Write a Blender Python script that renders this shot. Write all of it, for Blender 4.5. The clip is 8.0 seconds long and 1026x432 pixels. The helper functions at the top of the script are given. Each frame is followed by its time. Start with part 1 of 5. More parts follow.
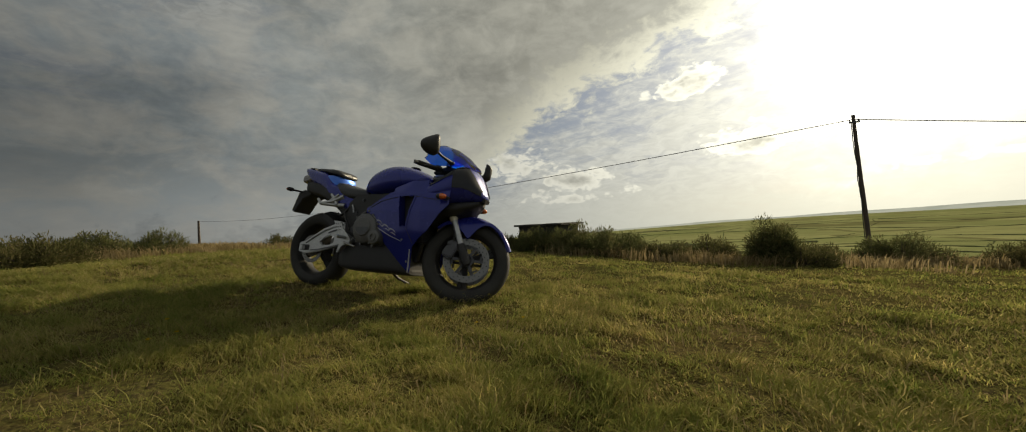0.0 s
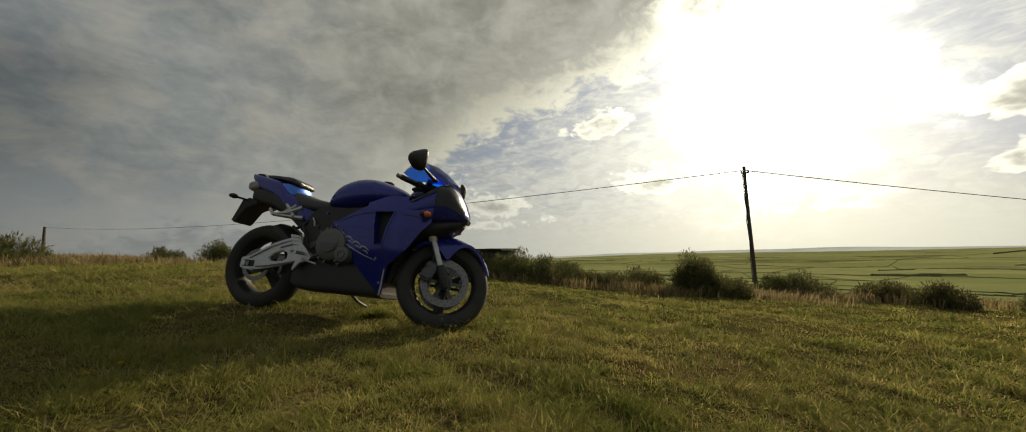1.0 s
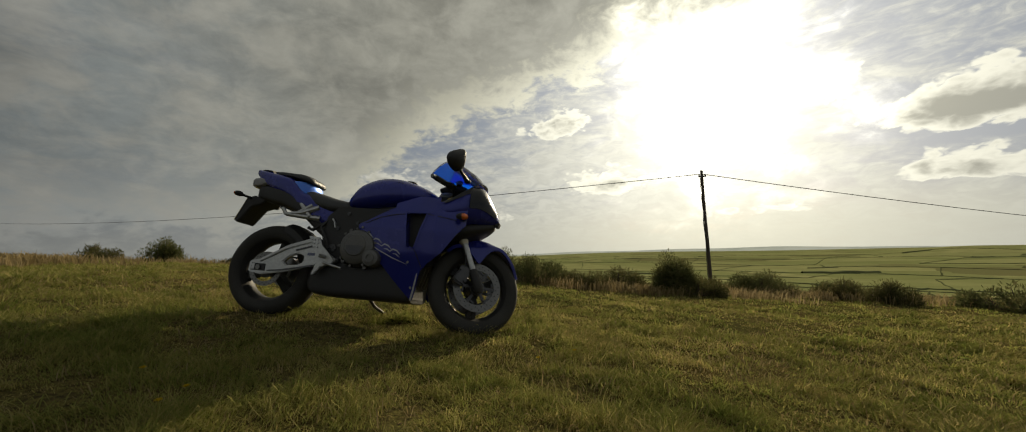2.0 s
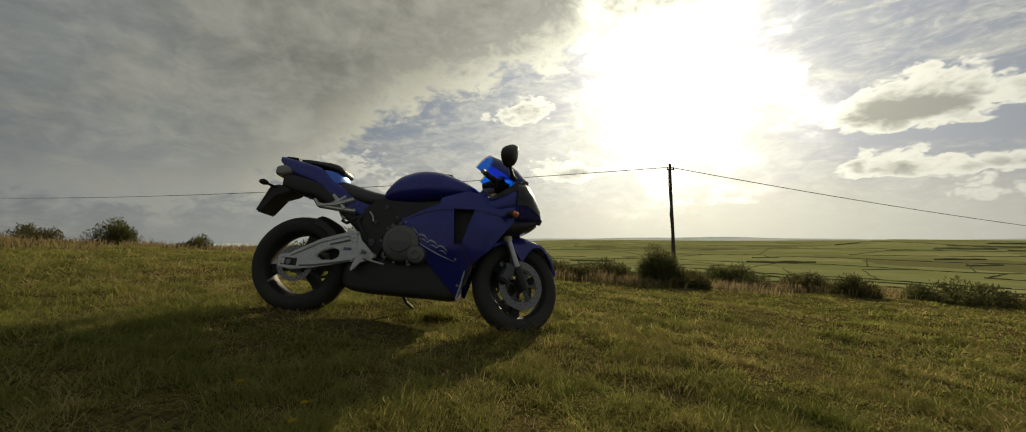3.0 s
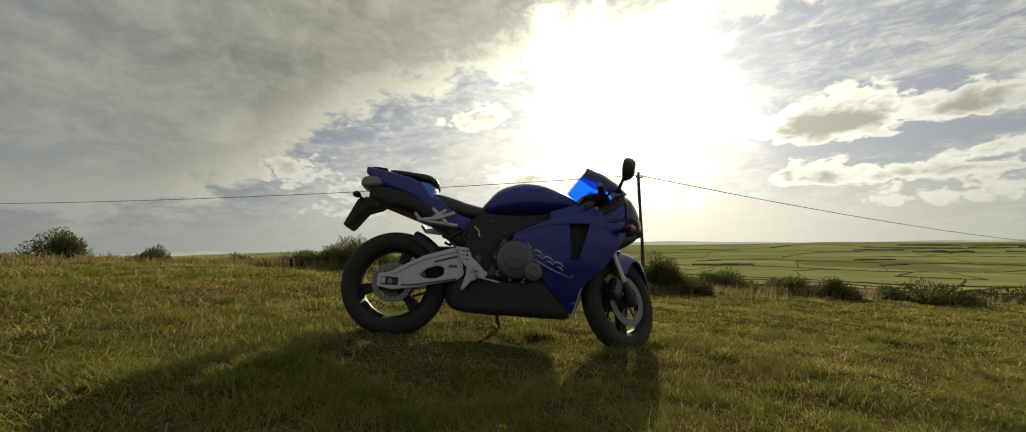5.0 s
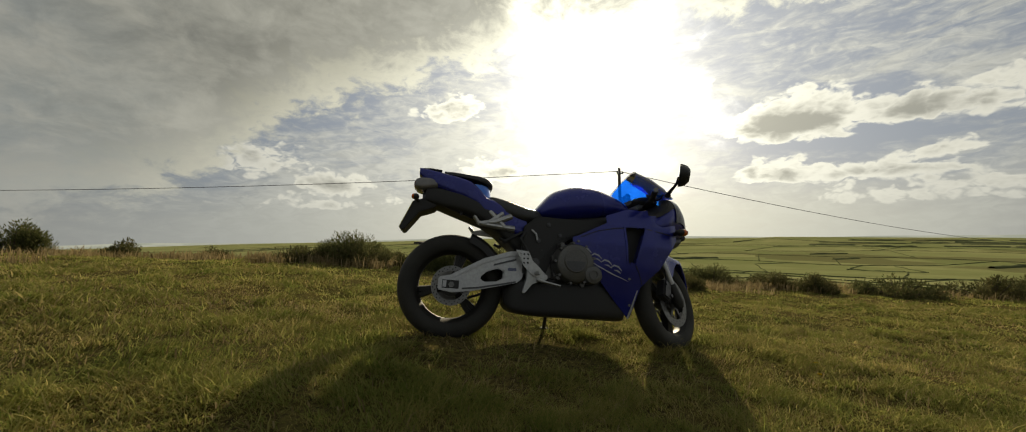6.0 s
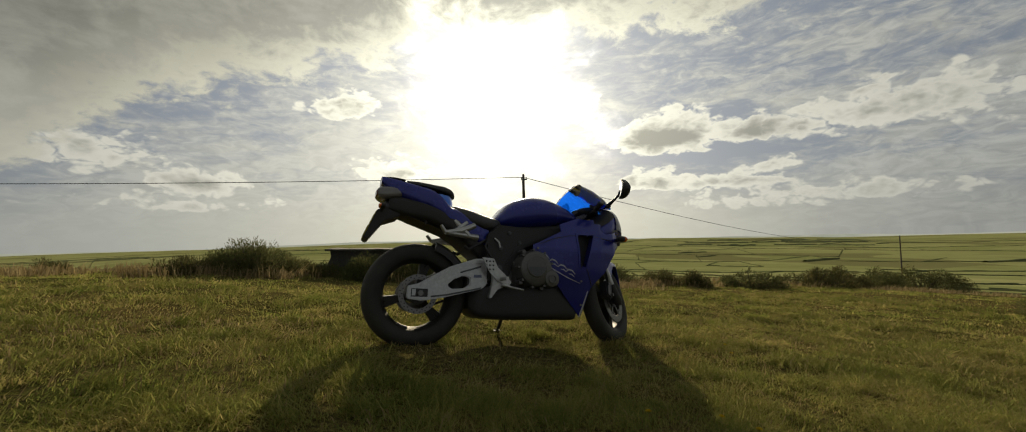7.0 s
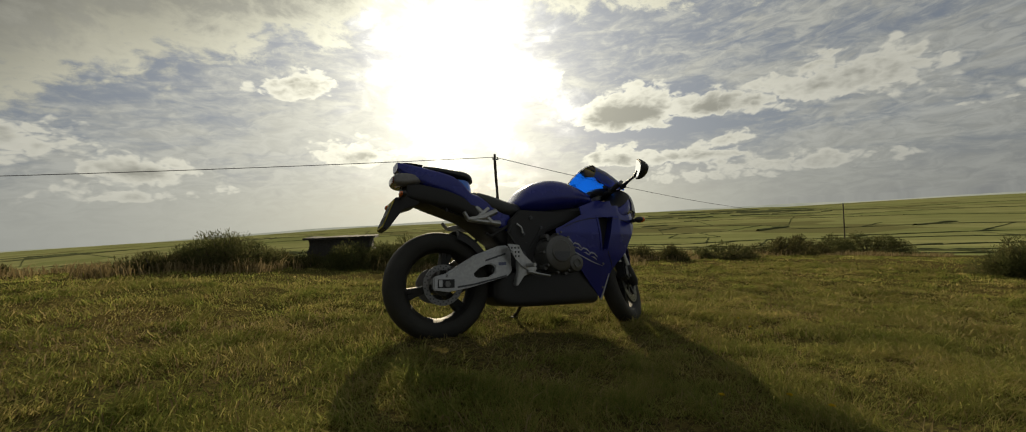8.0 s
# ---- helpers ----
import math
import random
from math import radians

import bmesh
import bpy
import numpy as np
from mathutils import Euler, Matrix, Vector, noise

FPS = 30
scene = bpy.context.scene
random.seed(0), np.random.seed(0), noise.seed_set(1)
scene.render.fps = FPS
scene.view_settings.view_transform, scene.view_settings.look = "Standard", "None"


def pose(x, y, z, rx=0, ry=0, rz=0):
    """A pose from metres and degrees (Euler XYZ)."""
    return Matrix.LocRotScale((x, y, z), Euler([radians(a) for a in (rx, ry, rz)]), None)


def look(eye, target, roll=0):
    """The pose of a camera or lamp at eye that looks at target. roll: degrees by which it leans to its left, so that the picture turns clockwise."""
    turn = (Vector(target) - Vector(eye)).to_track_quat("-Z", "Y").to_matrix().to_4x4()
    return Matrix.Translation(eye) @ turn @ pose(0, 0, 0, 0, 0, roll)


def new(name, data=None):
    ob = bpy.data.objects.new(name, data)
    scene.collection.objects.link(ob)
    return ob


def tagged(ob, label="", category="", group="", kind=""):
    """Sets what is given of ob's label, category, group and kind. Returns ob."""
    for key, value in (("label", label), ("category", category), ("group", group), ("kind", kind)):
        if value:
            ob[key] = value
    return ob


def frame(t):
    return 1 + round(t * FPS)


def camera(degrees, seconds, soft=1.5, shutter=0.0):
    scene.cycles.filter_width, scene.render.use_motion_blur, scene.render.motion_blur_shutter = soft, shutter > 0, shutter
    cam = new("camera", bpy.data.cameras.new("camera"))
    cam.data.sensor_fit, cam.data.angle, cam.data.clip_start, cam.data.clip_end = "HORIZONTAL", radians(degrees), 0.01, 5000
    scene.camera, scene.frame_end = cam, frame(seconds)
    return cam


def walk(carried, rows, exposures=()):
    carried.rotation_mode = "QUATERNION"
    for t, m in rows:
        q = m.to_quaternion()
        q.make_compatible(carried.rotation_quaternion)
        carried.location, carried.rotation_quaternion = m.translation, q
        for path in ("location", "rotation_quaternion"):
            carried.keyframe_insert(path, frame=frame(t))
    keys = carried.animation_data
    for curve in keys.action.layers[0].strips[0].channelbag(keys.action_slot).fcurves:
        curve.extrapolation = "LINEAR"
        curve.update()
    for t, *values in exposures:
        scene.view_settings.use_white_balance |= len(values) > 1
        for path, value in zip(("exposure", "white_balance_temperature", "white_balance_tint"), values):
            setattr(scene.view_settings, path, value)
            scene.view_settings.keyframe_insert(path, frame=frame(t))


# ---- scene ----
cam = camera(102.75, 8.0, 1.0)
PATH = [
    (0, (2.891, -2.497, 0.283), (2.095, -0.664, 0.363), -4.11),
    (0.5, (2.663, -2.504, 0.256), (2.032, -0.613, 0.420), -3.63),
    (1, (2.445, -2.585, 0.292), (2.035, -0.636, 0.476), -1.73),
    (1.5, (2.213, -2.618, 0.302), (1.916, -0.649, 0.494), -1.55),
    (3, (1.410, -2.627, 0.424), (1.386, -0.630, 0.523), -0.54),
    (3.5, (1.194, -2.579, 0.422), (1.221, -0.581, 0.508), -0.17),
    (4, (0.916, -2.519, 0.446), (0.876, -0.520, 0.475), -2.92),
    (4.5, (0.720, -2.528, 0.438), (0.611, -0.531, 0.448), -1.74),
    (5, (0.479, -2.507, 0.492), (0.670, -0.520, 0.617), -1.05),
    (6.5, (-0.240, -2.457, 0.577), (0.200, -0.507, 0.649), -0.35),
    (7, (-0.427, -2.495, 0.595), (0.361, -0.659, 0.693), -1.25),
    (7.5, (-0.562, -2.399, 0.584), (0.330, -0.610, 0.628), -1.18),
    (8, (-0.696, -2.275, 0.641), (0.234, -0.505, 0.634), -3.25),
]
walk(cam, [(t, look(eye, target, roll)) for t, eye, target, roll in PATH], [(0.0, 0.28), (1.0, 0.22), (1.5, 0.04), (3.0, 0.06), (3.5, 0.08), (4.0, 0.14), (4.5, 0.24), (5.0, 0.32), (6.5, 0.14), (7.0, 0.10), (8.0, -0.02)])

# ---- light: low sun behind broken cloud ----
SUN_AZ, SUN_EL = radians(21.5), radians(18.3)
SUN = Vector((math.sin(SUN_AZ) * math.cos(SUN_EL), math.cos(SUN_AZ) * math.cos(SUN_EL), math.sin(SUN_EL)))
sun_data = bpy.data.lights.new("sun", "SUN")
sun_data.energy, sun_data.angle, sun_data.color = 4.4, radians(0.6), (1.0, 0.84, 0.56)
sun = new("sun", sun_data)
sun.matrix_world = look((0, 0, 0), -SUN)


class Nodes:
    """Short-hand for node trees."""

    def __init__(self, tree):
        self.tree = tree

    def add(self, kind, **sets):
        n = self.tree.nodes.new("ShaderNode" + kind)
        for key, value in sets.items():
            if key == "operation":
                n.operation = value
            elif key == "use_clamp":
                n.use_clamp = value
            elif key == "interpolation_type":
                n.interpolation_type = value
            elif key == "data_type":
                n.data_type = value
            elif key == "blend_type":
                n.blend_type = value
            elif key == "sky_type":
                n.sky_type = value
            elif key == "sun_disc":
                n.sun_disc = value
            elif key == "sun_elevation":
                n.sun_elevation = value
            elif key == "sun_rotation":
                n.sun_rotation = value
            elif key == "dust_density":
                n.dust_density = value
            elif key == "feature":
                n.feature = value
            elif key == "distance":
                n.distance = value
        return n

    def put(self, socket, value):
        if isinstance(value, bpy.types.NodeSocket):
            self.tree.links.new(value, socket)
        else:
            socket.default_value = value

    def math(self, op, a, b=0.0, c=0.0, clamp=False):
        n = self.add("Math", operation=op, use_clamp=clamp)
        for socket, value in zip(n.inputs, (a, b, c)):
            self.put(socket, value)
        return n.outputs[0]

    def vec(self, op, a, b=(0, 0, 0)):
        n = self.add("VectorMath", operation=op)
        self.put(n.inputs[0], a)
        self.put(n.inputs[1], b)
        return n.outputs["Value" if op in ("DOT_PRODUCT", "LENGTH") else "Vector"]

    def noise(self, vector, scale, detail=5.0, rough=0.55, distortion=0.0):
        n = self.add("TexNoise")
        self.put(n.inputs["Vector"], vector)
        for key, value in (("Scale", scale), ("Detail", detail), ("Roughness", rough), ("Distortion", distortion)):
            n.inputs[key].default_value = value
        return n.outputs["Fac"]

    def add_noise_colour(self, vector, scale):
        n = self.add("TexNoise")
        self.put(n.inputs["Vector"], vector)
        n.inputs["Scale"].default_value = scale
        return self.vec("SUBTRACT", n.outputs["Color"], (0.5, 0.5, 0.5))

    def ramp(self, value, low, high, to_low=0.0, to_high=1.0, smooth=True):
        n = self.add("MapRange", interpolation_type="SMOOTHSTEP" if smooth else "LINEAR")
        for socket, v in zip(n.inputs, (value, low, high, to_low, to_high)):
            self.put(socket, v)
        return n.outputs[0]

    def mix(self, fac, a, b, blend="MIX"):
        n = self.add("Mix", data_type="RGBA", blend_type=blend)
        self.put(n.inputs[0], fac)
        self.put(n.inputs[6], a if isinstance(a, bpy.types.NodeSocket) else (*a, 1))
        self.put(n.inputs[7], b if isinstance(b, bpy.types.NodeSocket) else (*b, 1))
        return n.outputs[2]

    def scale(self, colour, fac):
        n = self.add("VectorMath", operation="SCALE")
        self.put(n.inputs[0], colour)
        self.put(n.inputs[3], fac)
        return n.outputs[0]


def build_sky():
    world = bpy.data.worlds.new("cloudy_sky")
    scene.world = world
    world.use_nodes = True
    n = Nodes(world.node_tree)
    back = world.node_tree.nodes["Background"]
    d = n.add("TexCoord").outputs["Generated"]
    sky = n.add("TexSky", sky_type="NISHITA", sun_disc=False, sun_elevation=SUN_EL, sun_rotation=SUN_AZ, dust_density=1.5)
    sep = n.add("SeparateXYZ")
    n.put(sep.inputs[0], d)
    # compass angle and height above the horizon, in degrees
    u = n.math("MULTIPLY", n.math("ARCTAN2", sep.outputs[0], sep.outputs[1]), 180 / math.pi)
    v = n.math("MULTIPLY", n.math("ARCSINE", n.math("MAXIMUM", sep.outputs[2], 0.0)), 180 / math.pi)

    def plane(a, b, c, e):
        flat = n.add("CombineXYZ")
        n.put(flat.inputs[0], n.math("ADD", n.math("MULTIPLY", u, a), n.math("MULTIPLY", v, b)))
        n.put(flat.inputs[1], n.math("ADD", n.math("MULTIPLY", u, c), n.math("MULTIPLY", v, e)))
        return flat.outputs[0]

    def total(values):
        s = values[0]
        for value in values[1:]:
            s = n.math("ADD", s, value)
        return s

    def blob(az, el, wide, tall, gain, foot=1.0):
        """A soft oval, in degrees; foot squeezes its underside towards a flat base."""
        du = n.math("DIVIDE", n.math("SUBTRACT", u, az), wide)
        dv = n.math("DIVIDE", n.math("SUBTRACT", v, el), tall)
        if foot != 1.0:
            dv = n.math("ADD", n.math("MAXIMUM", dv, 0.0), n.math("MULTIPLY", n.math("MINIMUM", dv, 0.0), 1 / foot))
        r = n.math("ADD", n.math("MULTIPLY", du, du), n.math("MULTIPLY", dv, dv))
        return n.math("MULTIPLY", n.math("POWER", 2.718, n.math("MULTIPLY", r, -1.0)), gain)

    round_p = plane(1.0, 0.0, 0.0, 1.7)
    bent = n.vec("ADD", round_p, n.scale(n.add_noise_colour(round_p, 0.11), 5.0))
    big = n.noise(round_p, 0.040, 6, 0.55, 0.4)
    lumps = n.noise(bent, 0.15, 9, 0.60, 0.2)
    small = n.noise(bent, 0.55, 6, 0.62, 0.1)
    streak = n.noise(plane(0.50, 0.25, -0.08, 1.9), 0.24, 9, 0.62, 0.9)
    ripple = n.noise(n.vec("ADD", plane(0.85, 0.35, -0.15, 2.3), n.scale(n.add_noise_colour(round_p, 0.2), 4.0)), 0.55, 6, 0.60, 0.8)
    toward = n.math("MAXIMUM", n.vec("DOT_PRODUCT", d, tuple(SUN)), 0.0)
    near = n.math("POWER", toward, 4.0)
    close = n.math("POWER", toward, 16.0)
    warm = n.ramp(toward, 0.15, 0.85)
    low = n.ramp(v, 0.0, 8.5, 1.0, 0.0)

    # the under edge of the cloud sheet climbs from the ridge to high above the sun
    EDGE = ((-70, 2.0), (-36, 3.5), (-27, 8.5), (-17, 16.0), (-7, 19.2), (5, 23.0), (17, 25.6), (32, 26.2), (44, 25.8), (56, 25.0), (70, 27.0), (100, 22.0), (150, 16.0))
    edge = EDGE[0][1]
    for (a, ea), (b, eb) in zip(EDGE, EDGE[1:]):
        edge = n.math("ADD", edge, n.ramp(u, a, b, 0.0, eb - ea, smooth=False))
    above = total([n.math("SUBTRACT", v, edge), n.math("MULTIPLY", n.math("SUBTRACT", lumps, 0.5), 16.0), n.math("MULTIPLY", n.math("SUBTRACT", small, 0.5), 7.0), n.math("MULTIPLY", n.math("SUBTRACT", big, 0.5), 5.0)])
    broken = n.math("MULTIPLY", n.ramp(u, 34, 60), n.math("MULTIPLY", n.math("SUBTRACT", n.math("ADD", n.math("MULTIPLY", ripple, 0.4), n.math("MULTIPLY", streak, 0.6)), 0.46), -13.0))
    above = n.math("ADD", above, broken)
    holes = total([blob(-63, 27, 12, 3.2, 0.85), blob(-75, 18, 9, 3.0, 0.7), blob(-52, 21, 9, 2.2, 0.4), blob(-48, 9, 10, 2.2, 0.35)])
    cover = n.math("MULTIPLY", n.ramp(above, -1.6, 2.0), n.math("SUBTRACT", 1.0, n.math("MULTIPLY", n.math("MINIMUM", holes, 0.9), n.ramp(streak, 0.36, 0.60))))
    thick = n.ramp(n.math("ADD", above, n.math("MULTIPLY", n.math("SUBTRACT", big, 0.5), 9.0)), 0.8, 7.0)
    soft = total([n.ramp(big, 0.3, 0.7, 0.80, 1.14), n.ramp(lumps, 0.3, 0.7, -0.17, 0.17), n.ramp(small, 0.3, 0.7, -0.05, 0.05)])
    lit = n.math("MULTIPLY", total([0.330, n.math("MULTIPLY", near, 0.44), n.math("MULTIPLY", close, 0.44)]), soft)
    dark = n.math("MULTIPLY", total([0.268, n.math("MULTIPLY", near, 0.07), n.math("MULTIPLY", close, 0.13)]), soft)
    tint = n.ramp(lumps, 0.35, 0.65)
    bright_c = n.mix(warm, n.mix(tint, (0.93, 1.0, 0.97), (1.01, 1.0, 0.90)), (1.0, 0.97, 0.76))
    dark_c = n.mix(warm, n.mix(tint, (0.89, 1.0, 1.01), (1.0, 1.0, 0.90)), (1.0, 0.98, 0.82))
    cloud = n.mix(thick, n.scale(bright_c, lit), n.scale(dark_c, dark))

    # clear sky, with rippled streaks of thin high cloud below the sheet
    blue = n.scale(sky.outputs[0], 0.05)
    blue = n.mix(0.80, blue, n.scale(n.mix(near, (0.71, 0.80, 0.95), (0.87, 0.92, 0.97)), total([0.225, n.math("MULTIPLY", near, 0.20), n.math("MULTIPLY", close, 0.24)])))
    wisps = total([n.math("MULTIPLY", streak, 0.46), n.math("MULTIPLY", lumps, 0.22), n.math("MULTIPLY", ripple, 0.18), n.math("MULTIPLY", small, 0.14), n.math("MULTIPLY", n.math("SUBTRACT", big, 0.5), 0.35)])
    veil_c = n.math("MULTIPLY", n.ramp(n.math("ADD", wisps, n.math("ADD", n.ramp(above, -10.0, -2.0, 0.08, -0.04), n.math("SUBTRACT", n.ramp(u, 24, 40, 0.0, -0.04), blob(46, 10.5, 13, 7, 0.15)))), 0.38, 0.60), 0.92)
    thin = n.scale(n.mix(near, (0.98, 1.0, 0.93), (1.0, 0.97, 0.80)), total([0.290, n.math("MULTIPLY", near, 0.36), n.math("MULTIPLY", close, 0.40), n.ramp(ripple, 0.3, 0.7, -0.05, 0.05)]))
    colour = n.mix(veil_c, blue, thin)
    hazy = n.scale(n.mix(near, (0.94, 0.97, 0.90), (1.0, 0.945, 0.70)), total([0.275, n.math("MULTIPLY", near, 0.43), n.math("MULTIPLY", close, 0.34)]))
    hazy = n.mix(n.ramp(u, 48, 80), hazy, n.scale(hazy, 0.80))
    colour = n.mix(n.math("MULTIPLY", low, n.ramp(u, 48, 80, 0.85, 0.55)), colour, hazy)

    # heaps of cumulus: thin bright edges, grey where the light has to come through their hearts
    HEAPS = ((40.5, 12.0, 4.6, 2.4, 0.80), (46.0, 12.6, 5.4, 3.9, 1.05), (41.0, 6.7, 4.4, 1.9, 0.9), (50.5, 6.3, 6.0, 1.5, 0.85), (56.5, 7.8, 2.6, 1.1, 0.7), (55.5, 11.8, 3.0, 2.0, 0.7), (67.0, 12.0, 9.5, 3.4, 0.85),
             (53.0, 3.5, 9.0, 1.7, 0.6), (66.0, 3.8, 8.0, 1.8, 0.55), (-0.8, 16.2, 4.2, 2.4, 0.75), (3.2, 17.2, 3.0, 2.4, 0.7), (-13.5, 6.6, 6.0, 1.8, 0.75), (-15.0, 4.0, 13.0, 1.5, 0.6), (7.0, 8.4, 6.5, 2.8, 0.85), (33.0, 16.0, 3.6, 3.8, 0.62),
             (11.5, 20.0, 3.4, 1.6, 0.6), (-23.0, 9.2, 7.0, 3.4, 0.7), (24.0, 3.8, 9.0, 1.4, 0.5), (84.0, 8.0, 9.0, 2.6, 0.7))
    mass = total([blob(*row, foot=0.55) for row in HEAPS])
    gentle = n.vec("ADD", round_p, n.scale(n.add_noise_colour(round_p, 0.35), 1.6))
    puff = []
    for scale, gain in ((0.16, 0.46), (0.36, 0.26), (0.85, 0.13)):
        k = n.noise(gentle, scale, 2, 0.5)
        puff.append(n.math("MULTIPLY", n.math("SUBTRACT", n.math("ABSOLUTE", n.math("SUBTRACT", k, 0.5)), 0.085), gain * 4.4))
    body_d = n.math("ADD", mass, n.math("MULTIPLY", total(puff), n.ramp(mass, 0.04, 0.30)))
    heap_cover = n.ramp(body_d, 0.30, 0.50)
    heart = n.ramp(n.math("ADD", body_d, n.math("MULTIPLY", n.math("SUBTRACT", lumps, 0.5), 0.9)), 0.42, 1.15)
    rim = total([0.44, n.math("MULTIPLY", near, 0.52), n.math("MULTIPLY", close, 0.50)])
    grey = total([0.235, n.math("MULTIPLY", near, 0.15), n.math("MULTIPLY", close, 0.20)])
    heap_col = n.mix(heart, n.scale(n.mix(near, (1.0, 0.985, 0.86), (1.0, 0.965, 0.77)), rim), n.scale(n.mix(near, (0.98, 0.98, 0.87), (1.0, 0.96, 0.75)), grey))
    colour = n.mix(n.math("MULTIPLY", heap_cover, n.ramp(v, 1.0, 7.0, 0.45, 0.94)), colour, heap_col)
    colour = n.mix(n.math("MULTIPLY", cover, n.ramp(v, 0.5, 7.0, 0.35, 1.0)), colour, cloud)
    gloom = n.math("SUBTRACT", 1.0, blob(-82, 10, 32, 26, 0.60))
    colour = n.scale(colour, gloom)

    # the sun's glare through thin cloud
    ragged = n.math("ADD", n.math("MULTIPLY", n.math("SUBTRACT", lumps, 0.5), 0.12), n.math("MULTIPLY", n.math("SUBTRACT", big, 0.5), 0.07))
    halo = n.math("MINIMUM", n.math("MAXIMUM", n.math("SUBTRACT", toward, ragged), 0.0), 1.0)
    blocked = n.math("MAXIMUM", n.math("MULTIPLY", thick, cover), n.math("MULTIPLY", heart, heap_cover))
    veil = n.math("SUBTRACT", 1.0, n.math("MULTIPLY", blocked, 0.72))
    glare = n.math("ADD", n.math("MULTIPLY", n.math("POWER", toward, 420.0), 6.0), n.math("MULTIPLY", n.math("MULTIPLY", n.math("POWER", halo, 105.0), 1.45), veil))
    glare = n.math("ADD", glare, n.math("MULTIPLY", n.math("POWER", toward, 26.0), 0.14))
    colour = n.vec("ADD", colour, n.scale(n.mix(0.0, (1.0, 0.955, 0.78), (1, 1, 1)), glare))
    n.put(back.inputs[0], colour)
    back.inputs[1].default_value = 1.0


build_sky()


# ---- materials ----
def material(name, base, rough=0.5, metal=0.0, second=None, grain=40.0, bump=0.0, bump_scale=120.0, coat=0.0, rough_var=0.1, spec=0.5, stain=4.0):
    """A principled material with variation at two scales, in object space metres."""
    m = bpy.data.materials.new(name)
    m.use_nodes = True
    n = Nodes(m.node_tree)
    b = m.node_tree.nodes["Principled BSDF"]
    pos = n.add("TexCoord").outputs["Object"]
    fine, coarse = n.noise(pos, grain, 4), n.noise(pos, stain, 4)
    second = second or tuple(c * 0.75 for c in base)
    f = n.math("ADD", n.math("MULTIPLY", fine, 0.5), n.math("MULTIPLY", coarse, 0.5))
    n.put(b.inputs["Base Color"], n.mix(n.ramp(f, 0.35, 0.65), second, base))
    n.put(b.inputs["Roughness"], n.ramp(coarse, 0.3, 0.7, max(rough - rough_var, 0.02), min(rough + rough_var, 1.0)))
    b.inputs["Metallic"].default_value = metal
    b.inputs["Specular IOR Level"].default_value = spec
    b.inputs["Coat Weight"].default_value = coat
    b.inputs["Coat Roughness"].default_value = 0.05
    if bump:
        k = n.add("Bump")
        k.inputs["Strength"].default_value, k.inputs["Distance"].default_value = bump, 0.004
        n.put(k.inputs["Height"], n.noise(pos, bump_scale, 3))
        n.put(b.inputs["Normal"], k.outputs[0])
    return m


def leafy(name, colours, through_part=0.45, rough=0.6, patch=0.6, spread=0.35):
    """Leaves and blades: each island its own hue, light passes through them."""
    m = bpy.data.materials.new(name)
    m.use_nodes = True
    n = Nodes(m.node_tree)
    tree = m.node_tree
    out = tree.nodes["Material Output"]
    b = tree.nodes["Principled BSDF"]
    isl = n.add("NewGeometry").outputs["Random Per Island"]
    pos = n.add("TexCoord").outputs["Object"]
    ramp = n.add("ValToRGB")
    r = ramp.color_ramp
    k = len(colours)
    for i in range(2, k):
        r.elements.new(0.5)
    for i, c in enumerate(colours):
        r.elements[i].position = i / (k - 1)
        r.elements[i].color = (*c, 1)
    mixv = n.math("ADD", n.math("MULTIPLY", isl, spread), n.ramp(n.noise(pos, patch, 3), 0.3, 0.7, 0.0, 1.0 - spread))
    n.put(ramp.inputs[0], mixv)
    n.put(b.inputs["Base Color"], ramp.outputs[0])
    b.inputs["Roughness"].default_value = rough
    b.inputs["Specular IOR Level"].default_value = 0.0
    t = n.add("BsdfTranslucent")
    n.put(t.inputs[0], ramp.outputs[0])
    mx = n.add("MixShader")
    mx.inputs[0].default_value = through_part
    tree.links.new(b.outputs[0], mx.inputs[1])
    tree.links.new(t.outputs[0], mx.inputs[2])
    tree.links.new(mx.outputs[0], out.inputs[0])
    return m


BLUE = material("blue_paint", (0.018, 0.024, 0.215), 0.24, 0.20, (0.014, 0.019, 0.175), grain=900, stain=6, coat=0.35, spec=0.35, rough_var=0.05)
BLACK = material("black_plastic", (0.029, 0.028, 0.029), 0.55, spec=0.3, grain=300, bump=0.1, bump_scale=900)
GLOSS_BLACK = material("gloss_black", (0.006, 0.006, 0.008), 0.20, spec=0.35, coat=0.1, rough_var=0.05)
RUBBER = material("tyre_rubber", (0.026, 0.025, 0.024), 0.72, grain=200, bump=0.2, bump_scale=400, second=(0.038, 0.036, 0.032), spec=0.25)
VINYL = material("seat_vinyl", (0.028, 0.028, 0.030), 0.42, grain=500, bump=0.3, bump_scale=700)
ALU = material("brushed_aluminium", (0.44, 0.44, 0.44), 0.38, 0.85, (0.33, 0.33, 0.33), grain=60, bump=0.03, bump_scale=200)
STEEL = material("disc_steel", (0.20, 0.197, 0.19), 0.38, 0.95, (0.13, 0.128, 0.124), grain=200)
DARK_METAL = material("dark_cast_metal", (0.085, 0.085, 0.09), 0.42, 0.5, (0.055, 0.055, 0.06), grain=150, bump=0.2, bump_scale=300)
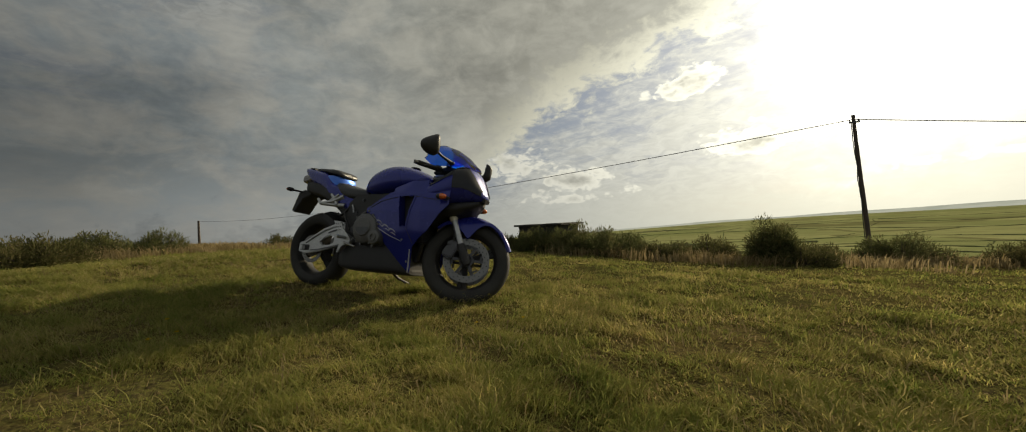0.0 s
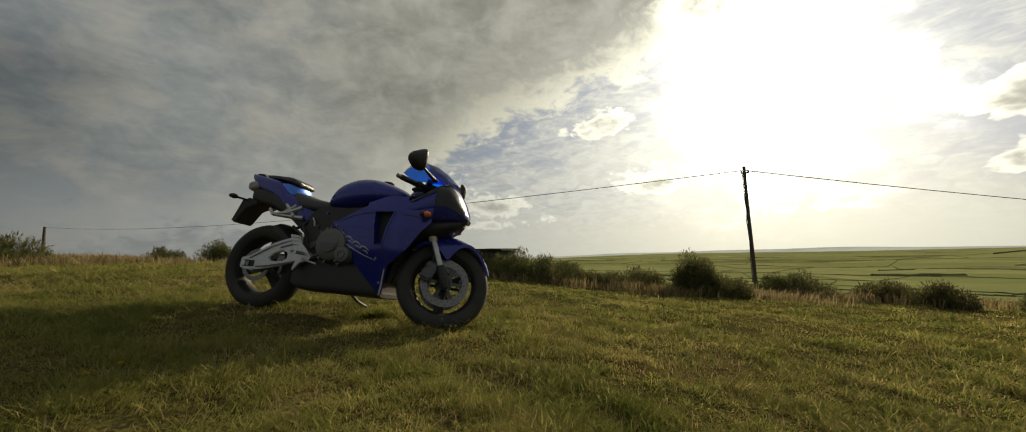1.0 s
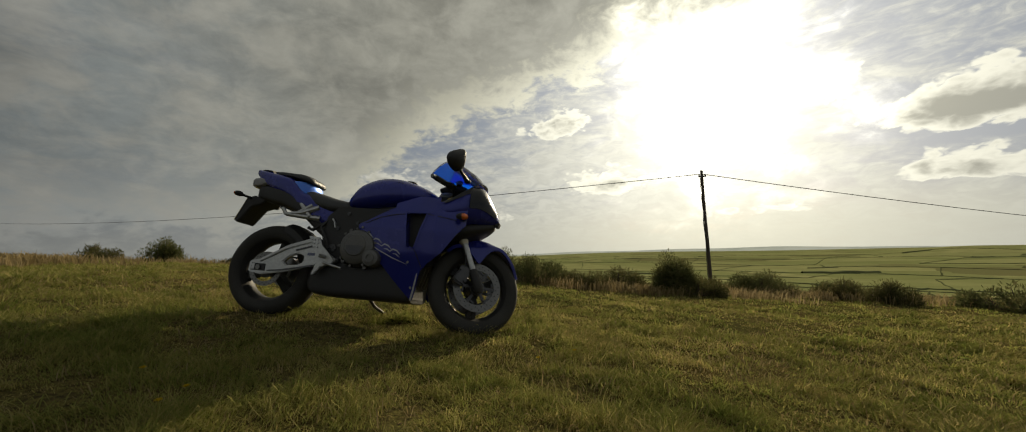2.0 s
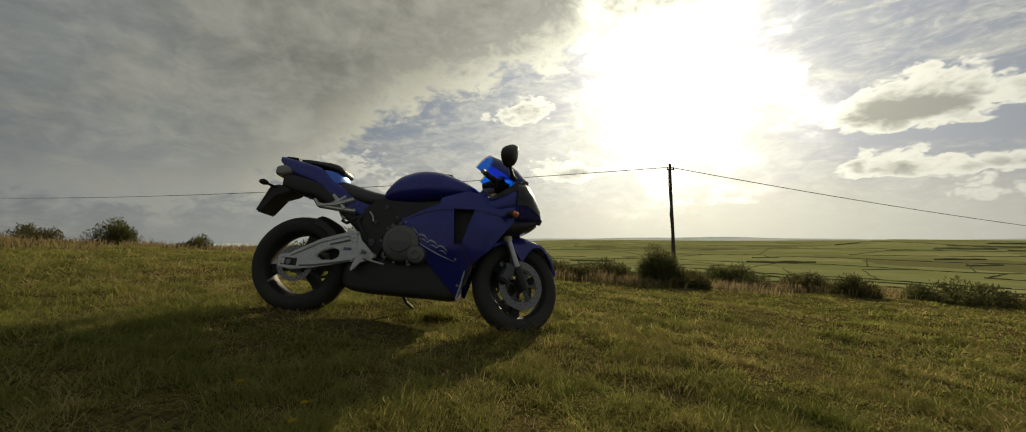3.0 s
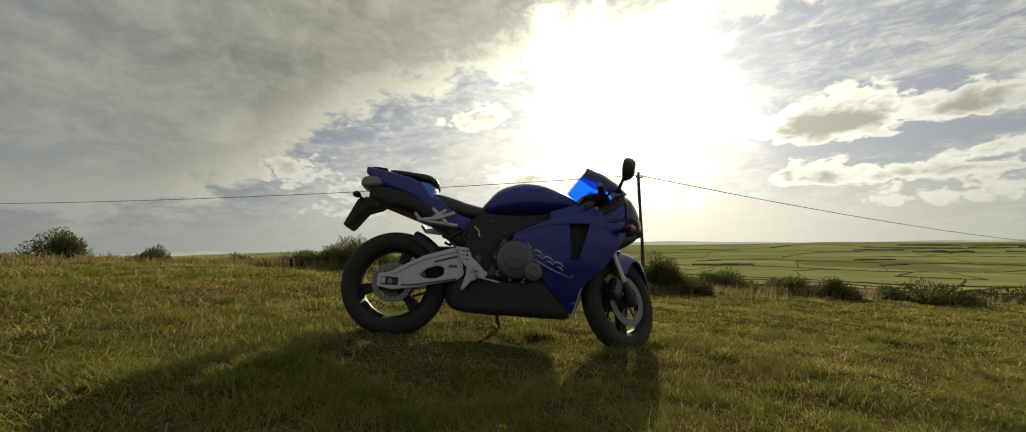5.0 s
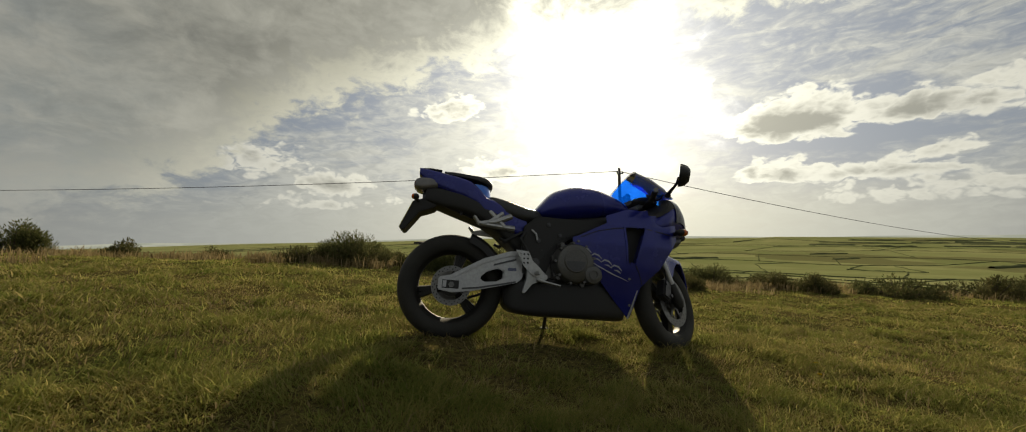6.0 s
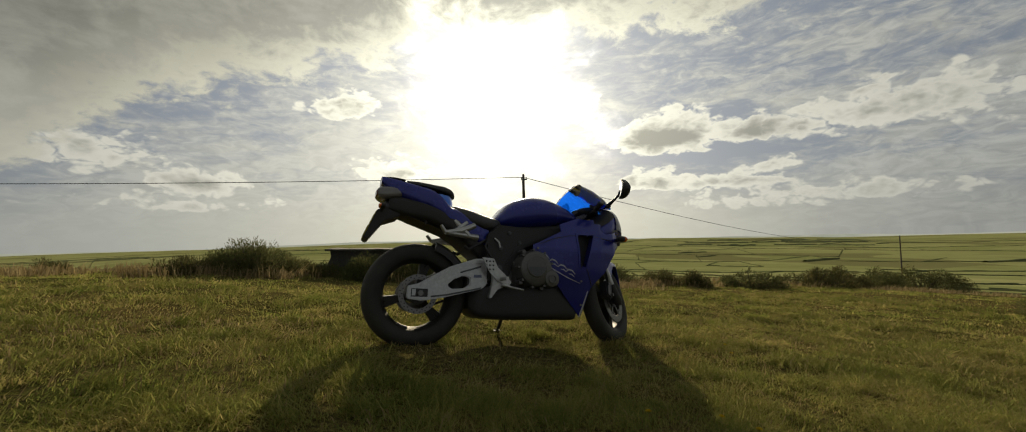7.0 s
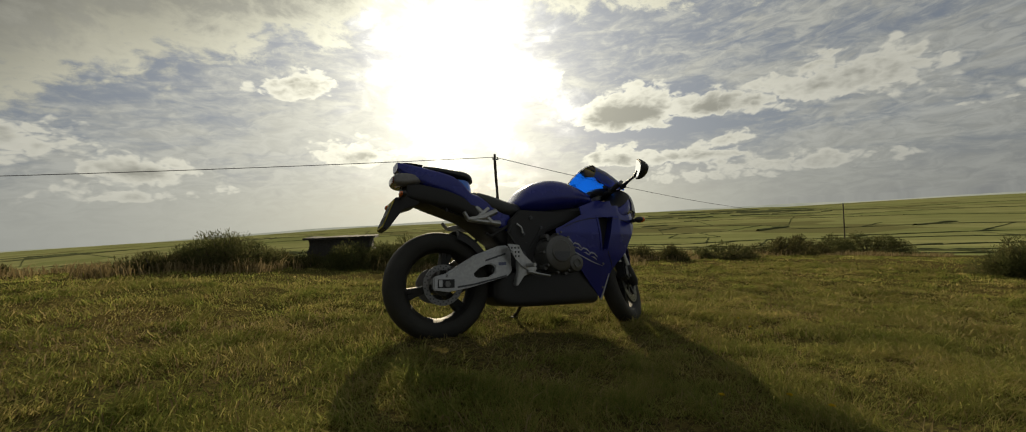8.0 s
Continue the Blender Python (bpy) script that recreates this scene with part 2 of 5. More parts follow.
CAST = material("grey_engine_casting", (0.125, 0.122, 0.118), 0.42, 0.45, (0.080, 0.078, 0.076), grain=150, bump=0.2, bump_scale=300)
RIM = material("rim_gunmetal", (0.030, 0.029, 0.028), 0.60, 0.3, grain=200, spec=0.25)
LIP = material("rim_polished_lip", (0.26, 0.26, 0.26), 0.35, 0.9)
GOLD = material("fork_gold", (0.55, 0.42, 0.18), 0.3, 0.9)
AMBER = material("amber_lens", (0.65, 0.13, 0.015), 0.15, coat=0.6)
LENS = material("clear_lens", (0.16, 0.15, 0.15), 0.12, 0.1, coat=0.6)
REDLENS = material("red_lens", (0.12, 0.012, 0.010), 0.15, coat=0.6)
PLATE = material("plate_yellow", (0.55, 0.46, 0.06), 0.75, grain=60, spec=0.15)
# brighter copy of the blue paint, the sun's sheen put into its colour
SUNLIT_BLUE = material("blue_flake_paint", (0.03, 0.15, 0.60), 0.36, 0.6, (0.025, 0.12, 0.52), grain=900, coat=0.9)
DECAL = material("silver_decal", (0.42, 0.43, 0.47), 0.35)
DECAL_DARK = material("grey_decal", (0.10, 0.11, 0.20), 0.4)
CREAM = material("cream_seal", (0.60, 0.55, 0.42), 0.5)
WOODPOLE = material("weathered_pole", (0.085, 0.065, 0.05), 0.85, second=(0.045, 0.036, 0.03), grain=25, bump=0.6, bump_scale=60)
WIRE = material("cable_black", (0.02, 0.02, 0.02), 0.6)
CONCRETE = material("old_concrete", (0.055, 0.050, 0.042), 0.95, second=(0.026, 0.024, 0.021), grain=30, bump=0.7, bump_scale=50, stain=3)
BARK = material("gorse_stem", (0.07, 0.05, 0.035), 0.9, grain=60, bump=0.6, bump_scale=90)
PETAL = material("yellow_petal", (0.50, 0.34, 0.02), 0.9, spec=0.0)
MIRROR = material("mirror_glass", (0.9, 0.9, 0.9), 0.02, 1.0, (0.88, 0.88, 0.88), rough_var=0.01)


def screen_material():
    m = bpy.data.materials.new("blue_tinted_screen")
    m.use_nodes = True
    n = Nodes(m.node_tree)
    tree = m.node_tree
    t = n.add("BsdfTransparent")
    t.inputs[0].default_value = (0.015, 0.17, 0.90, 1)
    d = n.add("BsdfTranslucent")
    d.inputs[0].default_value = (0.0, 0.10, 0.85, 1)
    g = n.add("BsdfGlossy")
    g.inputs["Roughness"].default_value = 0.0
    a, b = n.add("MixShader"), n.add("MixShader")
    a.inputs[0].default_value = 0.35
    tree.links.new(t.outputs[0], a.inputs[1])
    tree.links.new(d.outputs[0], a.inputs[2])
    fres = n.add("Fresnel")
    tree.links.new(fres.outputs[0], b.inputs[0])
    tree.links.new(a.outputs[0], b.inputs[1])
    tree.links.new(g.outputs[0], b.inputs[2])
    tree.links.new(b.outputs[0], tree.nodes["Material Output"].inputs[0])
    return m


SCREEN = screen_material()
GRASS = leafy("grass_blades", [(0.105, 0.150, 0.032), (0.205, 0.235, 0.052), (0.330, 0.290, 0.092), (0.54, 0.42, 0.19)], 0.60, 0.8, 2.6, 0.60)
STRAW = leafy("dry_grass", [(0.14, 0.105, 0.048), (0.24, 0.185, 0.090), (0.38, 0.30, 0.165)], 0.4, 0.7, 0.6, 0.6)
GORSE = leafy("gorse_needles", [(0.062, 0.072, 0.027), (0.105, 0.112, 0.044), (0.175, 0.150, 0.070)], 0.36, 0.6, 1.4, 0.6)
BRACKEN = leafy("dead_bracken", [(0.046, 0.054, 0.020), (0.092, 0.088, 0.036), (0.165, 0.142, 0.064)], 0.35, 0.8, 1.2, 0.6)


def ground_material():
    m = bpy.data.materials.new("turf_and_fields")
    m.use_nodes = True
    n = Nodes(m.node_tree)
    b = m.node_tree.nodes["Principled BSDF"]
    pos = n.add("TexCoord").outputs["Object"]
    patch, fine, mid = n.noise(pos, 0.5, 5), n.noise(pos, 40, 4), n.noise(pos, 5, 5)
    turf = n.mix(n.ramp(patch, 0.35, 0.65), (0.080, 0.082, 0.023), (0.125, 0.100, 0.036))
    turf = n.mix(n.ramp(fine, 0.35, 0.7), turf, (0.036, 0.029, 0.016))
    turf = n.mix(n.ramp(mid, 0.5, 0.75, 0.0, 0.6), turf, (0.085, 0.062, 0.022))
    # pasture parcels in the valley, with distance haze put into their pale colours
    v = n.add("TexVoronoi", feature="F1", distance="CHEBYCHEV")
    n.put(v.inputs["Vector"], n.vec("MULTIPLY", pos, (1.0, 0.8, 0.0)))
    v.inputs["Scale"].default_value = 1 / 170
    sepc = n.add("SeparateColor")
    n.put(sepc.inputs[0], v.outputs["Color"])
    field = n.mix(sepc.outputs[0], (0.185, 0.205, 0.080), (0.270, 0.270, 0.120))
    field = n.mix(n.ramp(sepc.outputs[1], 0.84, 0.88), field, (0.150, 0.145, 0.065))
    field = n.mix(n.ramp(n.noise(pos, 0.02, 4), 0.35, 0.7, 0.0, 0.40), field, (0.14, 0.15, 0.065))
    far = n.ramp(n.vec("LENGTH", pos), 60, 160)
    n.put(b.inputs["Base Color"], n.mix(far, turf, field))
    b.inputs["Roughness"].default_value = 0.95
    b.inputs["Specular IOR Level"].default_value = 0.0
    k = n.add("Bump")
    k.inputs["Strength"].default_value, k.inputs["Distance"].default_value = 0.8, 0.03
    n.put(k.inputs["Height"], n.math("ADD", mid, n.math("MULTIPLY", fine, 0.4)))
    n.put(b.inputs["Normal"], k.outputs[0])
    return m


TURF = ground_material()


# ---- ground: a hilltop that falls to a valley ----
def smooth(a, b, v):
    t = np.clip((v - a) / (b - a), 0, 1)
    return t * t * (3 - 2 * t)


def ground_height(x, y):
    x, y = np.asarray(x, float), np.asarray(y, float)
    a = np.where(x > -2.5, -0.0985 * x + 0.036 * np.clip(x - 4.0, 0, 7), 0.246 - 0.028 * (x + 2.5))
    az = np.degrees(np.arctan2(x, np.maximum(y, 0.01)))
    open_side = smooth(-64, -38, az)
    yp = np.maximum(y, 0)
    d = np.where(yp < 8, 0.0034 * yp * yp, 0.2176 + 0.075 * (yp - 8)) * open_side
    raw = np.clip(a, -400, 2.2) - d
    low = -58 * np.tanh(np.maximum(-raw, 0) / 58)
    r = np.hypot(x, y)
    h = np.where(raw < 0, low, raw)
    bumps = 0.018 * np.sin(x * 1.9 + 0.6 * y) * np.sin(y * 1.6 - 0.4 * x) + 0.012 * np.sin(x * 4.3 + 1 + 0.8 * y) * np.sin(y * 3.7 + 2 - 0.5 * x) + 0.008 * np.sin(x * 9.1 + 2 * y) * np.sin(y * 8.3 - x)
    hills = smooth(900, 4200, r) * (9 * np.sin(az / 14.0 + 1.0) + 5 * np.sin(az / 5.3) - 4) * open_side
    hills = hills + 30 * np.exp(-((r - 2700) / 520) ** 2) * smooth(35, 42, az) * smooth(70, 58, az) + 16 * np.exp(-((r - 1900) / 420) ** 2) * smooth(-30, -8, az) * smooth(26, 8, az)
    return h - 0.034 + bumps * smooth(60, 20, r) + hills


def mesh_from(name, verts, faces, mat, flat=False):
    me = bpy.data.meshes.new(name)
    me.from_pydata(verts, [], faces)
    me.materials.append(mat)
    if not flat:
        me.polygons.foreach_set("use_smooth", [True] * len(me.polygons))
    return me


def build_ground():
    radii = np.concatenate([[0.0], np.geomspace(0.4, 4900, 150)])
    seg = 240
    ang = np.linspace(0, 2 * np.pi, seg, endpoint=False)
    verts, faces = [(1.0, 0.0, float(ground_height(1.0, 0.0)))], []
    for r in radii[1:]:
        x, y = 1 + r * np.sin(ang), r * np.cos(ang)
        verts += list(zip(x.tolist(), y.tolist(), ground_height(x, y).tolist()))
    for j in range(seg):
        faces.append((0, 1 + (j + 1) % seg, 1 + j))
    for i in range(len(radii) - 2):
        a, b = 1 + i * seg, 1 + (i + 1) * seg
        for j in range(seg):
            k = (j + 1) % seg
            faces.append((a + j, a + k, b + k, b + j))
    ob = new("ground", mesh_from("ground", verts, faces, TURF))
    tagged(ob, "grassy hilltop falling away to a valley of hedged fields", "ground", kind="structure")


build_ground()


# ---- mesh helpers ----
def part(name, bm, mat, parent=None, label="", smooth_deg=35, bevel=0.0):
    bmesh.ops.remove_doubles(bm, verts=bm.verts, dist=1e-5)
    bmesh.ops.recalc_face_normals(bm, faces=bm.faces)
    if bevel:
        edges = [e for e in bm.edges if len(e.link_faces) == 2 and e.calc_face_angle(0) > radians(35)]
        bmesh.ops.bevel(bm, geom=edges, offset=bevel, segments=2, affect="EDGES", clamp_overlap=True)
    for e in bm.edges:
        e.smooth = not (len(e.link_faces) == 2 and e.calc_face_angle(0) > radians(smooth_deg))
    for f in bm.faces:
        f.smooth = True
    me = bpy.data.meshes.new(name)
    bm.to_mesh(me)
    bm.free()
    me.materials.append(mat)
    ob = new(name, me)
    if parent:
        ob.parent = parent
    if label:
        ob["label"] = label
    return ob


def loft(sections, caps=True, closed=True):
    """Skin over loops of points with the same count."""
    bm = bmesh.new()
    rows = [[bm.verts.new(p) for p in s] for s in sections]
    k = len(rows[0])
    for a, b in zip(rows, rows[1:]):
        for j in range(k if closed else k - 1):
            bm.faces.new((a[j], a[(j + 1) % k], b[(j + 1) % k], b[j]))
    if caps and closed:
        bm.faces.new(rows[0][::-1])
        bm.faces.new(rows[-1])
    return bm


def oval(x, w, zb, zt, power=2.6, k=28):
    pts = []
    for i in range(k):
        a = 2 * math.pi * i / k
        c, s = math.cos(a), math.sin(a)
        pts.append((x, w * math.copysign(abs(c) ** (2 / power), c), (zb + zt) / 2 + (zt - zb) / 2 * math.copysign(abs(s) ** (2 / power), s)))
    return pts


def body(stations, power=2.6, per=6, k=28):
    """A loft of ovals, with stations (x, half width, bottom, top) joined by smooth curves."""
    st = np.array(stations, float)
    u = np.arange(len(st))
    fine = np.linspace(0, len(st) - 1, (len(st) - 1) * per + 1)
    out = []
    for f in fine:
        i = min(int(f), len(st) - 2)
        t = f - i
        p0, p1, p2, p3 = st[max(i - 1, 0)], st[i], st[i + 1], st[min(i + 2, len(st) - 1)]
        q = 0.5 * (2 * p1 + (p2 - p0) * t + (2 * p0 - 5 * p1 + 4 * p2 - p3) * t * t + (3 * p1 - p0 - 3 * p2 + p3) * t ** 3)
        out.append(oval(q[0], max(q[1], 0.004), q[2], max(q[3], q[2] + 0.006), power, k))
    return loft(out)


def lathe(profile, seg=64, closed=True):
    """Turn (radius, y) points round the y axis."""
    bm = bmesh.new()
    rows = []
    for i in range(seg):
        a = 2 * math.pi * i / seg
        rows.append([bm.verts.new((r * math.cos(a), y, r * math.sin(a))) for r, y in profile])
    k = len(profile)
    for i in range(seg):
        a, b = rows[i], rows[(i + 1) % seg]
        for j in range(k if closed else k - 1):
            bm.faces.new((a[j], a[(j + 1) % k], b[(j + 1) % k], b[j]))
    return bm


def tube(points, radius, seg=10, bm=None):
    """A round bar along points; radius may be a list."""
    bm = bm or bmesh.new()
    pts = [Vector(p) for p in points]
    rad = radius if isinstance(radius, (list, tuple)) else [radius] * len(pts)
    rows = []
    side = None
    for i, p in enumerate(pts):
        d = (pts[min(i + 1, len(pts) - 1)] - pts[max(i - 1, 0)]).normalized()
        if side is None:
            side = d.orthogonal().normalized()
        side = (side - d * side.dot(d)).normalized()
        other = d.cross(side)
        rows.append([bm.verts.new(p + rad[i] * (math.cos(2 * math.pi * j / seg) * side + math.sin(2 * math.pi * j / seg) * other)) for j in range(seg)])
    for a, b in zip(rows, rows[1:]):
        for j in range(seg):
            bm.faces.new((a[j], a[(j + 1) % seg], b[(j + 1) % seg], b[j]))
    bm.faces.new(rows[0][::-1])
    bm.faces.new(rows[-1])
    return bm


def plate(outer, y0, y1, holes=(), bm=None):
    """A flat plate in the xz plane, with holes through it."""
    bm = bm or bmesh.new()
    edges = []
    for loop in (outer, *holes):
        vs = [bm.verts.new((x, y0, z)) for x, z in loop]
        edges += [bm.edges.new((vs[i], vs[(i + 1) % len(vs)])) for i in range(len(vs))]
    made = bmesh.ops.triangle_fill(bm, edges=edges, use_beauty=True)
    faces = [g for g in made["geom"] if isinstance(g, bmesh.types.BMFace)]
    ext = bmesh.ops.extrude_face_region(bm, geom=faces, use_keep_orig=True)
    for g in ext["geom"]:
        if isinstance(g, bmesh.types.BMVert):
            g.co.y += y1 - y0
    return bm


def ring(cx, cz, r, k=12, rz=None):
    return [(cx + r * math.cos(2 * math.pi * i / k), cz + (rz or r) * math.sin(2 * math.pi * i / k)) for i in range(k)]


def block(centre, size, turn=(0, 0, 0), bm=None):
    bm = bm or bmesh.new()
    bmesh.ops.create_cube(bm, size=1, matrix=pose(*centre, *turn) @ Matrix.Diagonal((*size, 1)))
    return bm


def ball(centre, size, turn=(0, 0, 0), u=16, v=10, bm=None):
    bm = bm or bmesh.new()
    bmesh.ops.create_uvsphere(bm, u_segments=u, v_segments=v, radius=1, matrix=pose(*centre, *turn) @ Matrix.Diagonal((*size, 1)))
    return bm


def moved(bm, m):
    bmesh.ops.transform(bm, matrix=m, verts=bm.verts)
    return bm


def mirrored(bm):
    for v in bm.verts:
        v.co.y = -v.co.y
    bmesh.ops.reverse_faces(bm, faces=bm.faces)
    return bm


def curve(table, v):
    xs, ys = zip(*table)
    return float(np.interp(v, xs, ys))


def thing(name, m, label, category, group=""):
    ob = new(name)
    ob.empty_display_size = 0.1
    ob.matrix_world = m
    return tagged(ob, label, category, group)


# ---- the motorcycle, in its own frame: x forward from the rear wheel, y to its left, z up from the turf ----
BIKE_AT = pose(0.0, 0.0, -0.0535, 0, 6.26, 0) @ pose(0, 0, 0, -8.72, 0, 0) @ Matrix.Diagonal((1, 1.12, 1, 1))
BODY = pose(0, 0, 0, 0, -1.19, 0)
REAR, FRONT = Vector((-0.03, 0, 0.310)), Vector((1.372, 0, 0.306))
RAKE = Vector((-math.sin(radians(24)), 0, math.cos(radians(24))))
HEAD = Vector((1.335, 0, 0.306))
STEER = Matrix.Translation(HEAD) @ Matrix.Rotation(radians(31), 4, RAKE) @ Matrix.Translation(-HEAD)

WIDE = [(0.62, 0.225), (0.8, 0.25), (1.0, 0.262), (1.15, 0.255), (1.28, 0.225), (1.36, 0.185), (1.44, 0.13), (1.52, 0.04)]
TUCK = [(0.15, 0.60), (0.30, 0.78), (0.45, 0.93), (0.60, 1.0), (0.72, 0.97), (0.82, 0.86), (0.95, 0.70)]


def skin(x, z, out=0.0):
    return curve(WIDE, x) * curve(TUCK, z) + out


def side_panel(stations, out=0.0, nx=44, nz=18, hole=None, thick=0.006):
    """One fairing side between a lower and an upper line, with an opening where hole says so."""
    bm = bmesh.new()
    xs = [s[0] for s in stations]
    grid = []
    for i in range(nx + 1):
        x = xs[0] + (xs[-1] - xs[0]) * i / nx
        zb = float(np.interp(x, xs, [s[1] for s in stations]))
        zt = float(np.interp(x, xs, [s[2] for s in stations]))
        grid.append([(x, zb + (zt - zb) * j / nz) for j in range(nz + 1)])
    outer = [[bm.verts.new((x, -skin(x, z, out), z)) for x, z in col] for col in grid]
    inner = [[bm.verts.new((x, -skin(x, z, out - thick), z)) for x, z in col] for col in grid]
    keep = lambda i, j: 0 <= i < nx and 0 <= j < nz and not (hole and hole((grid[i][j][0] + grid[i + 1][j + 1][0]) / 2, (grid[i][j][1] + grid[i + 1][j + 1][1]) / 2))
    for i in range(nx):
        for j in range(nz):
            if not keep(i, j):
                continue
            bm.faces.new((outer[i][j], outer[i + 1][j], outer[i + 1][j + 1], outer[i][j + 1]))
            bm.faces.new((inner[i][j + 1], inner[i + 1][j + 1], inner[i + 1][j], inner[i][j]))
            for di, dj, a, b in ((-1, 0, (i, j), (i, j + 1)), (1, 0, (i + 1, j + 1), (i + 1, j)), (0, -1, (i + 1, j), (i, j)), (0, 1, (i, j + 1), (i + 1, j + 1))):
                if not keep(i + di, j + dj):
                    bm.faces.new((outer[a[0]][a[1]], outer[b[0]][b[1]], inner[b[0]][b[1]], inner[a[0]][a[1]]))
    return bm


def strip_on_side(points, width, out, bm=None):
    """A thin flat band laid on the fairing along (x, z) points."""
    bm = bm or bmesh.new()
    rows = []
    for i, (x, z) in enumerate(points):
        a, b = Vector(points[max(i - 1, 0)]), Vector(points[min(i + 1, len(points) - 1)])
        d = (b - a).normalized()
        w = width[i] if isinstance(width, (list, tuple)) else width
        e = Vector((-d.y, d.x)) * w / 2
        rows.append([bm.verts.new((x + s * e.x, -skin(x + s * e.x, z + s * e.y, out + lift), z + s * e.y)) for s, lift in ((-1, -0.002), (-1, 0), (1, 0), (1, -0.002))])
    for a, b in zip(rows, rows[1:]):
        for j in range(3):
            bm.faces.new((a[j], a[j + 1], b[j + 1], b[j]))
    return bm


def tyre_profile(inner, outer, half, flat):
    pts = [(inner, -half * 0.78), (inner + 0.012, -half * 0.92), ((inner + outer) / 2 - 0.01, -half)]
    for i in range(13):
        a = -1 + 2 * i / 12
        y = half * 0.985 * math.sin(a * math.pi / 2)
        pts.append((outer - flat * (1 - math.cos(a * math.pi / 2)) ** 1.15, y))
    pts += [((inner + outer) / 2 - 0.01, half), (inner + 0.012, half * 0.92), (inner, half * 0.78)]
    return pts


def wheel(name, bike, centre, outer, half, rim_half, label, m=Matrix.Identity(4), turn=0):
    place = m @ Matrix.Translation(centre)
    w = rim_half
    rim = lathe([(0.222, -w), (0.222, -w + 0.008), (0.205, -w + 0.016), (0.197, -w * 0.4), (0.197, w * 0.4), (0.205, w - 0.016), (0.222, w - 0.008), (0.222, w),
                 (0.214, w), (0.190, w * 0.5), (0.187, 0), (0.190, -w * 0.5), (0.214, -w)], 72)
    hub = lathe([(0.018, -w * 0.95), (0.045, -w * 0.95), (0.052, -w * 0.5), (0.050, 0), (0.052, w * 0.5), (0.045, w * 0.95), (0.018, w * 0.95)], 32)
    ob = part(name, moved(rim, place), RIM, bike, label)
    part("hub", moved(hub, place), DARK_METAL, ob)
    tyre = lathe(tyre_profile(0.210, outer, half, outer - 0.258), 96)
    part("tyre", moved(tyre, place), RUBBER, ob, "worn black rubber tyre")
    for k in range(3):
        a = radians(turn + 120 * k)
        sp = bmesh.new()
        for off in (-1, 1):
            pts = []
            for i in range(7):
                r = 0.035 + 0.160 * i / 6
                spread = 0.004 + 0.014 * (i / 6) ** 1.3
                pts.append((r, off * spread))
            rows = []
            for r, s in pts:
                hw = 0.016 + 0.004 * abs(r - 0.11) / 0.08
                dy = w * (0.62 - 1.6 * (r - 0.035))
                dy = max(dy, w * 0.33)
                rows.append([sp.verts.new((r, y, s + q * hw)) for y, q in ((-dy, -0.7), (-dy, 0.7), (0, 1), (dy, 0.7), (dy, -0.7), (0, -1))])
            for p, q in zip(rows, rows[1:]):
                for j in range(6):
                    sp.faces.new((p[j], p[(j + 1) % 6], q[(j + 1) % 6], q[j]))
        part("spoke", moved(sp, place @ Matrix.Rotation(-a, 4, "Y")), RIM, ob)
    for s in (-1, 1):
        lip = lathe([(0.2235, s * (w - 0.003)), (0.2235, s * (w + 0.0015)), (0.2185, s * (w + 0.0015)), (0.2185, s * (w - 0.003))], 96)
        part("rim_lip", moved(lip, place), LIP, ob, "polished metal rim lip")
    return ob


def brake_disc(name, bike, centre, y, r_out, r_in, m=Matrix.Identity(4), carrier=True):
    place = m @ Matrix.Translation(centre) @ Matrix.Translation((0, y, 0))
    bm = bmesh.new()
    seg = 72
    rings = []
    for r in (r_in, r_out):
        for yy in (-0.0025, 0.0025):
            rings.append([bm.verts.new((r * math.cos(2 * math.pi * i / seg), yy, r * math.sin(2 * math.pi * i / seg))) for i in range(seg)])
    for a, b in ((0, 2), (2, 3), (3, 1), (1, 0)):
        for i in range(seg):
            j = (i + 1) % seg
            bm.faces.new((rings[a][i], rings[a][j], rings[b][j], rings[b][i]))
    ob = part(name, moved(bm, place), STEEL, bike, "drilled steel brake disc")
    holes = bmesh.new()
    n = 20
    for k in range(n):
        for q, f in enumerate((0.3, 0.7)):
            a = 2 * math.pi * (k + q * 0.5) / n
            r = r_in + (r_out - r_in) * f
            bmesh.ops.create_cone(holes, cap_ends=True, segments=8, radius1=0.0042, radius2=0.0042, depth=0.0064,
                                  matrix=pose(r * math.cos(a), 0, r * math.sin(a), 90, 0, 0))
    part("drilled_hole", moved(holes, place), BLACK, ob)
    if carrier:
        for k in range(6):
            a = math.pi / 3 * k
            arm = block((r_in * 0.72, 0, 0), (r_in * 0.66, 0.008, 0.020))
            arm2 = block((r_in * 0.86, 0, 0.017), (0.012, 0.008, 0.050), bm=arm)
            part("carrier_arm", moved(arm2, place @ Matrix.Rotation(a, 4, "Y")), DARK_METAL, ob, bevel=0.002)
        part("bolt_ring", moved(lathe([(0.035, -0.006), (0.048, -0.006), (0.048, 0.006), (0.035, 0.006)], 36), place), DARK_METAL, ob)
    return ob


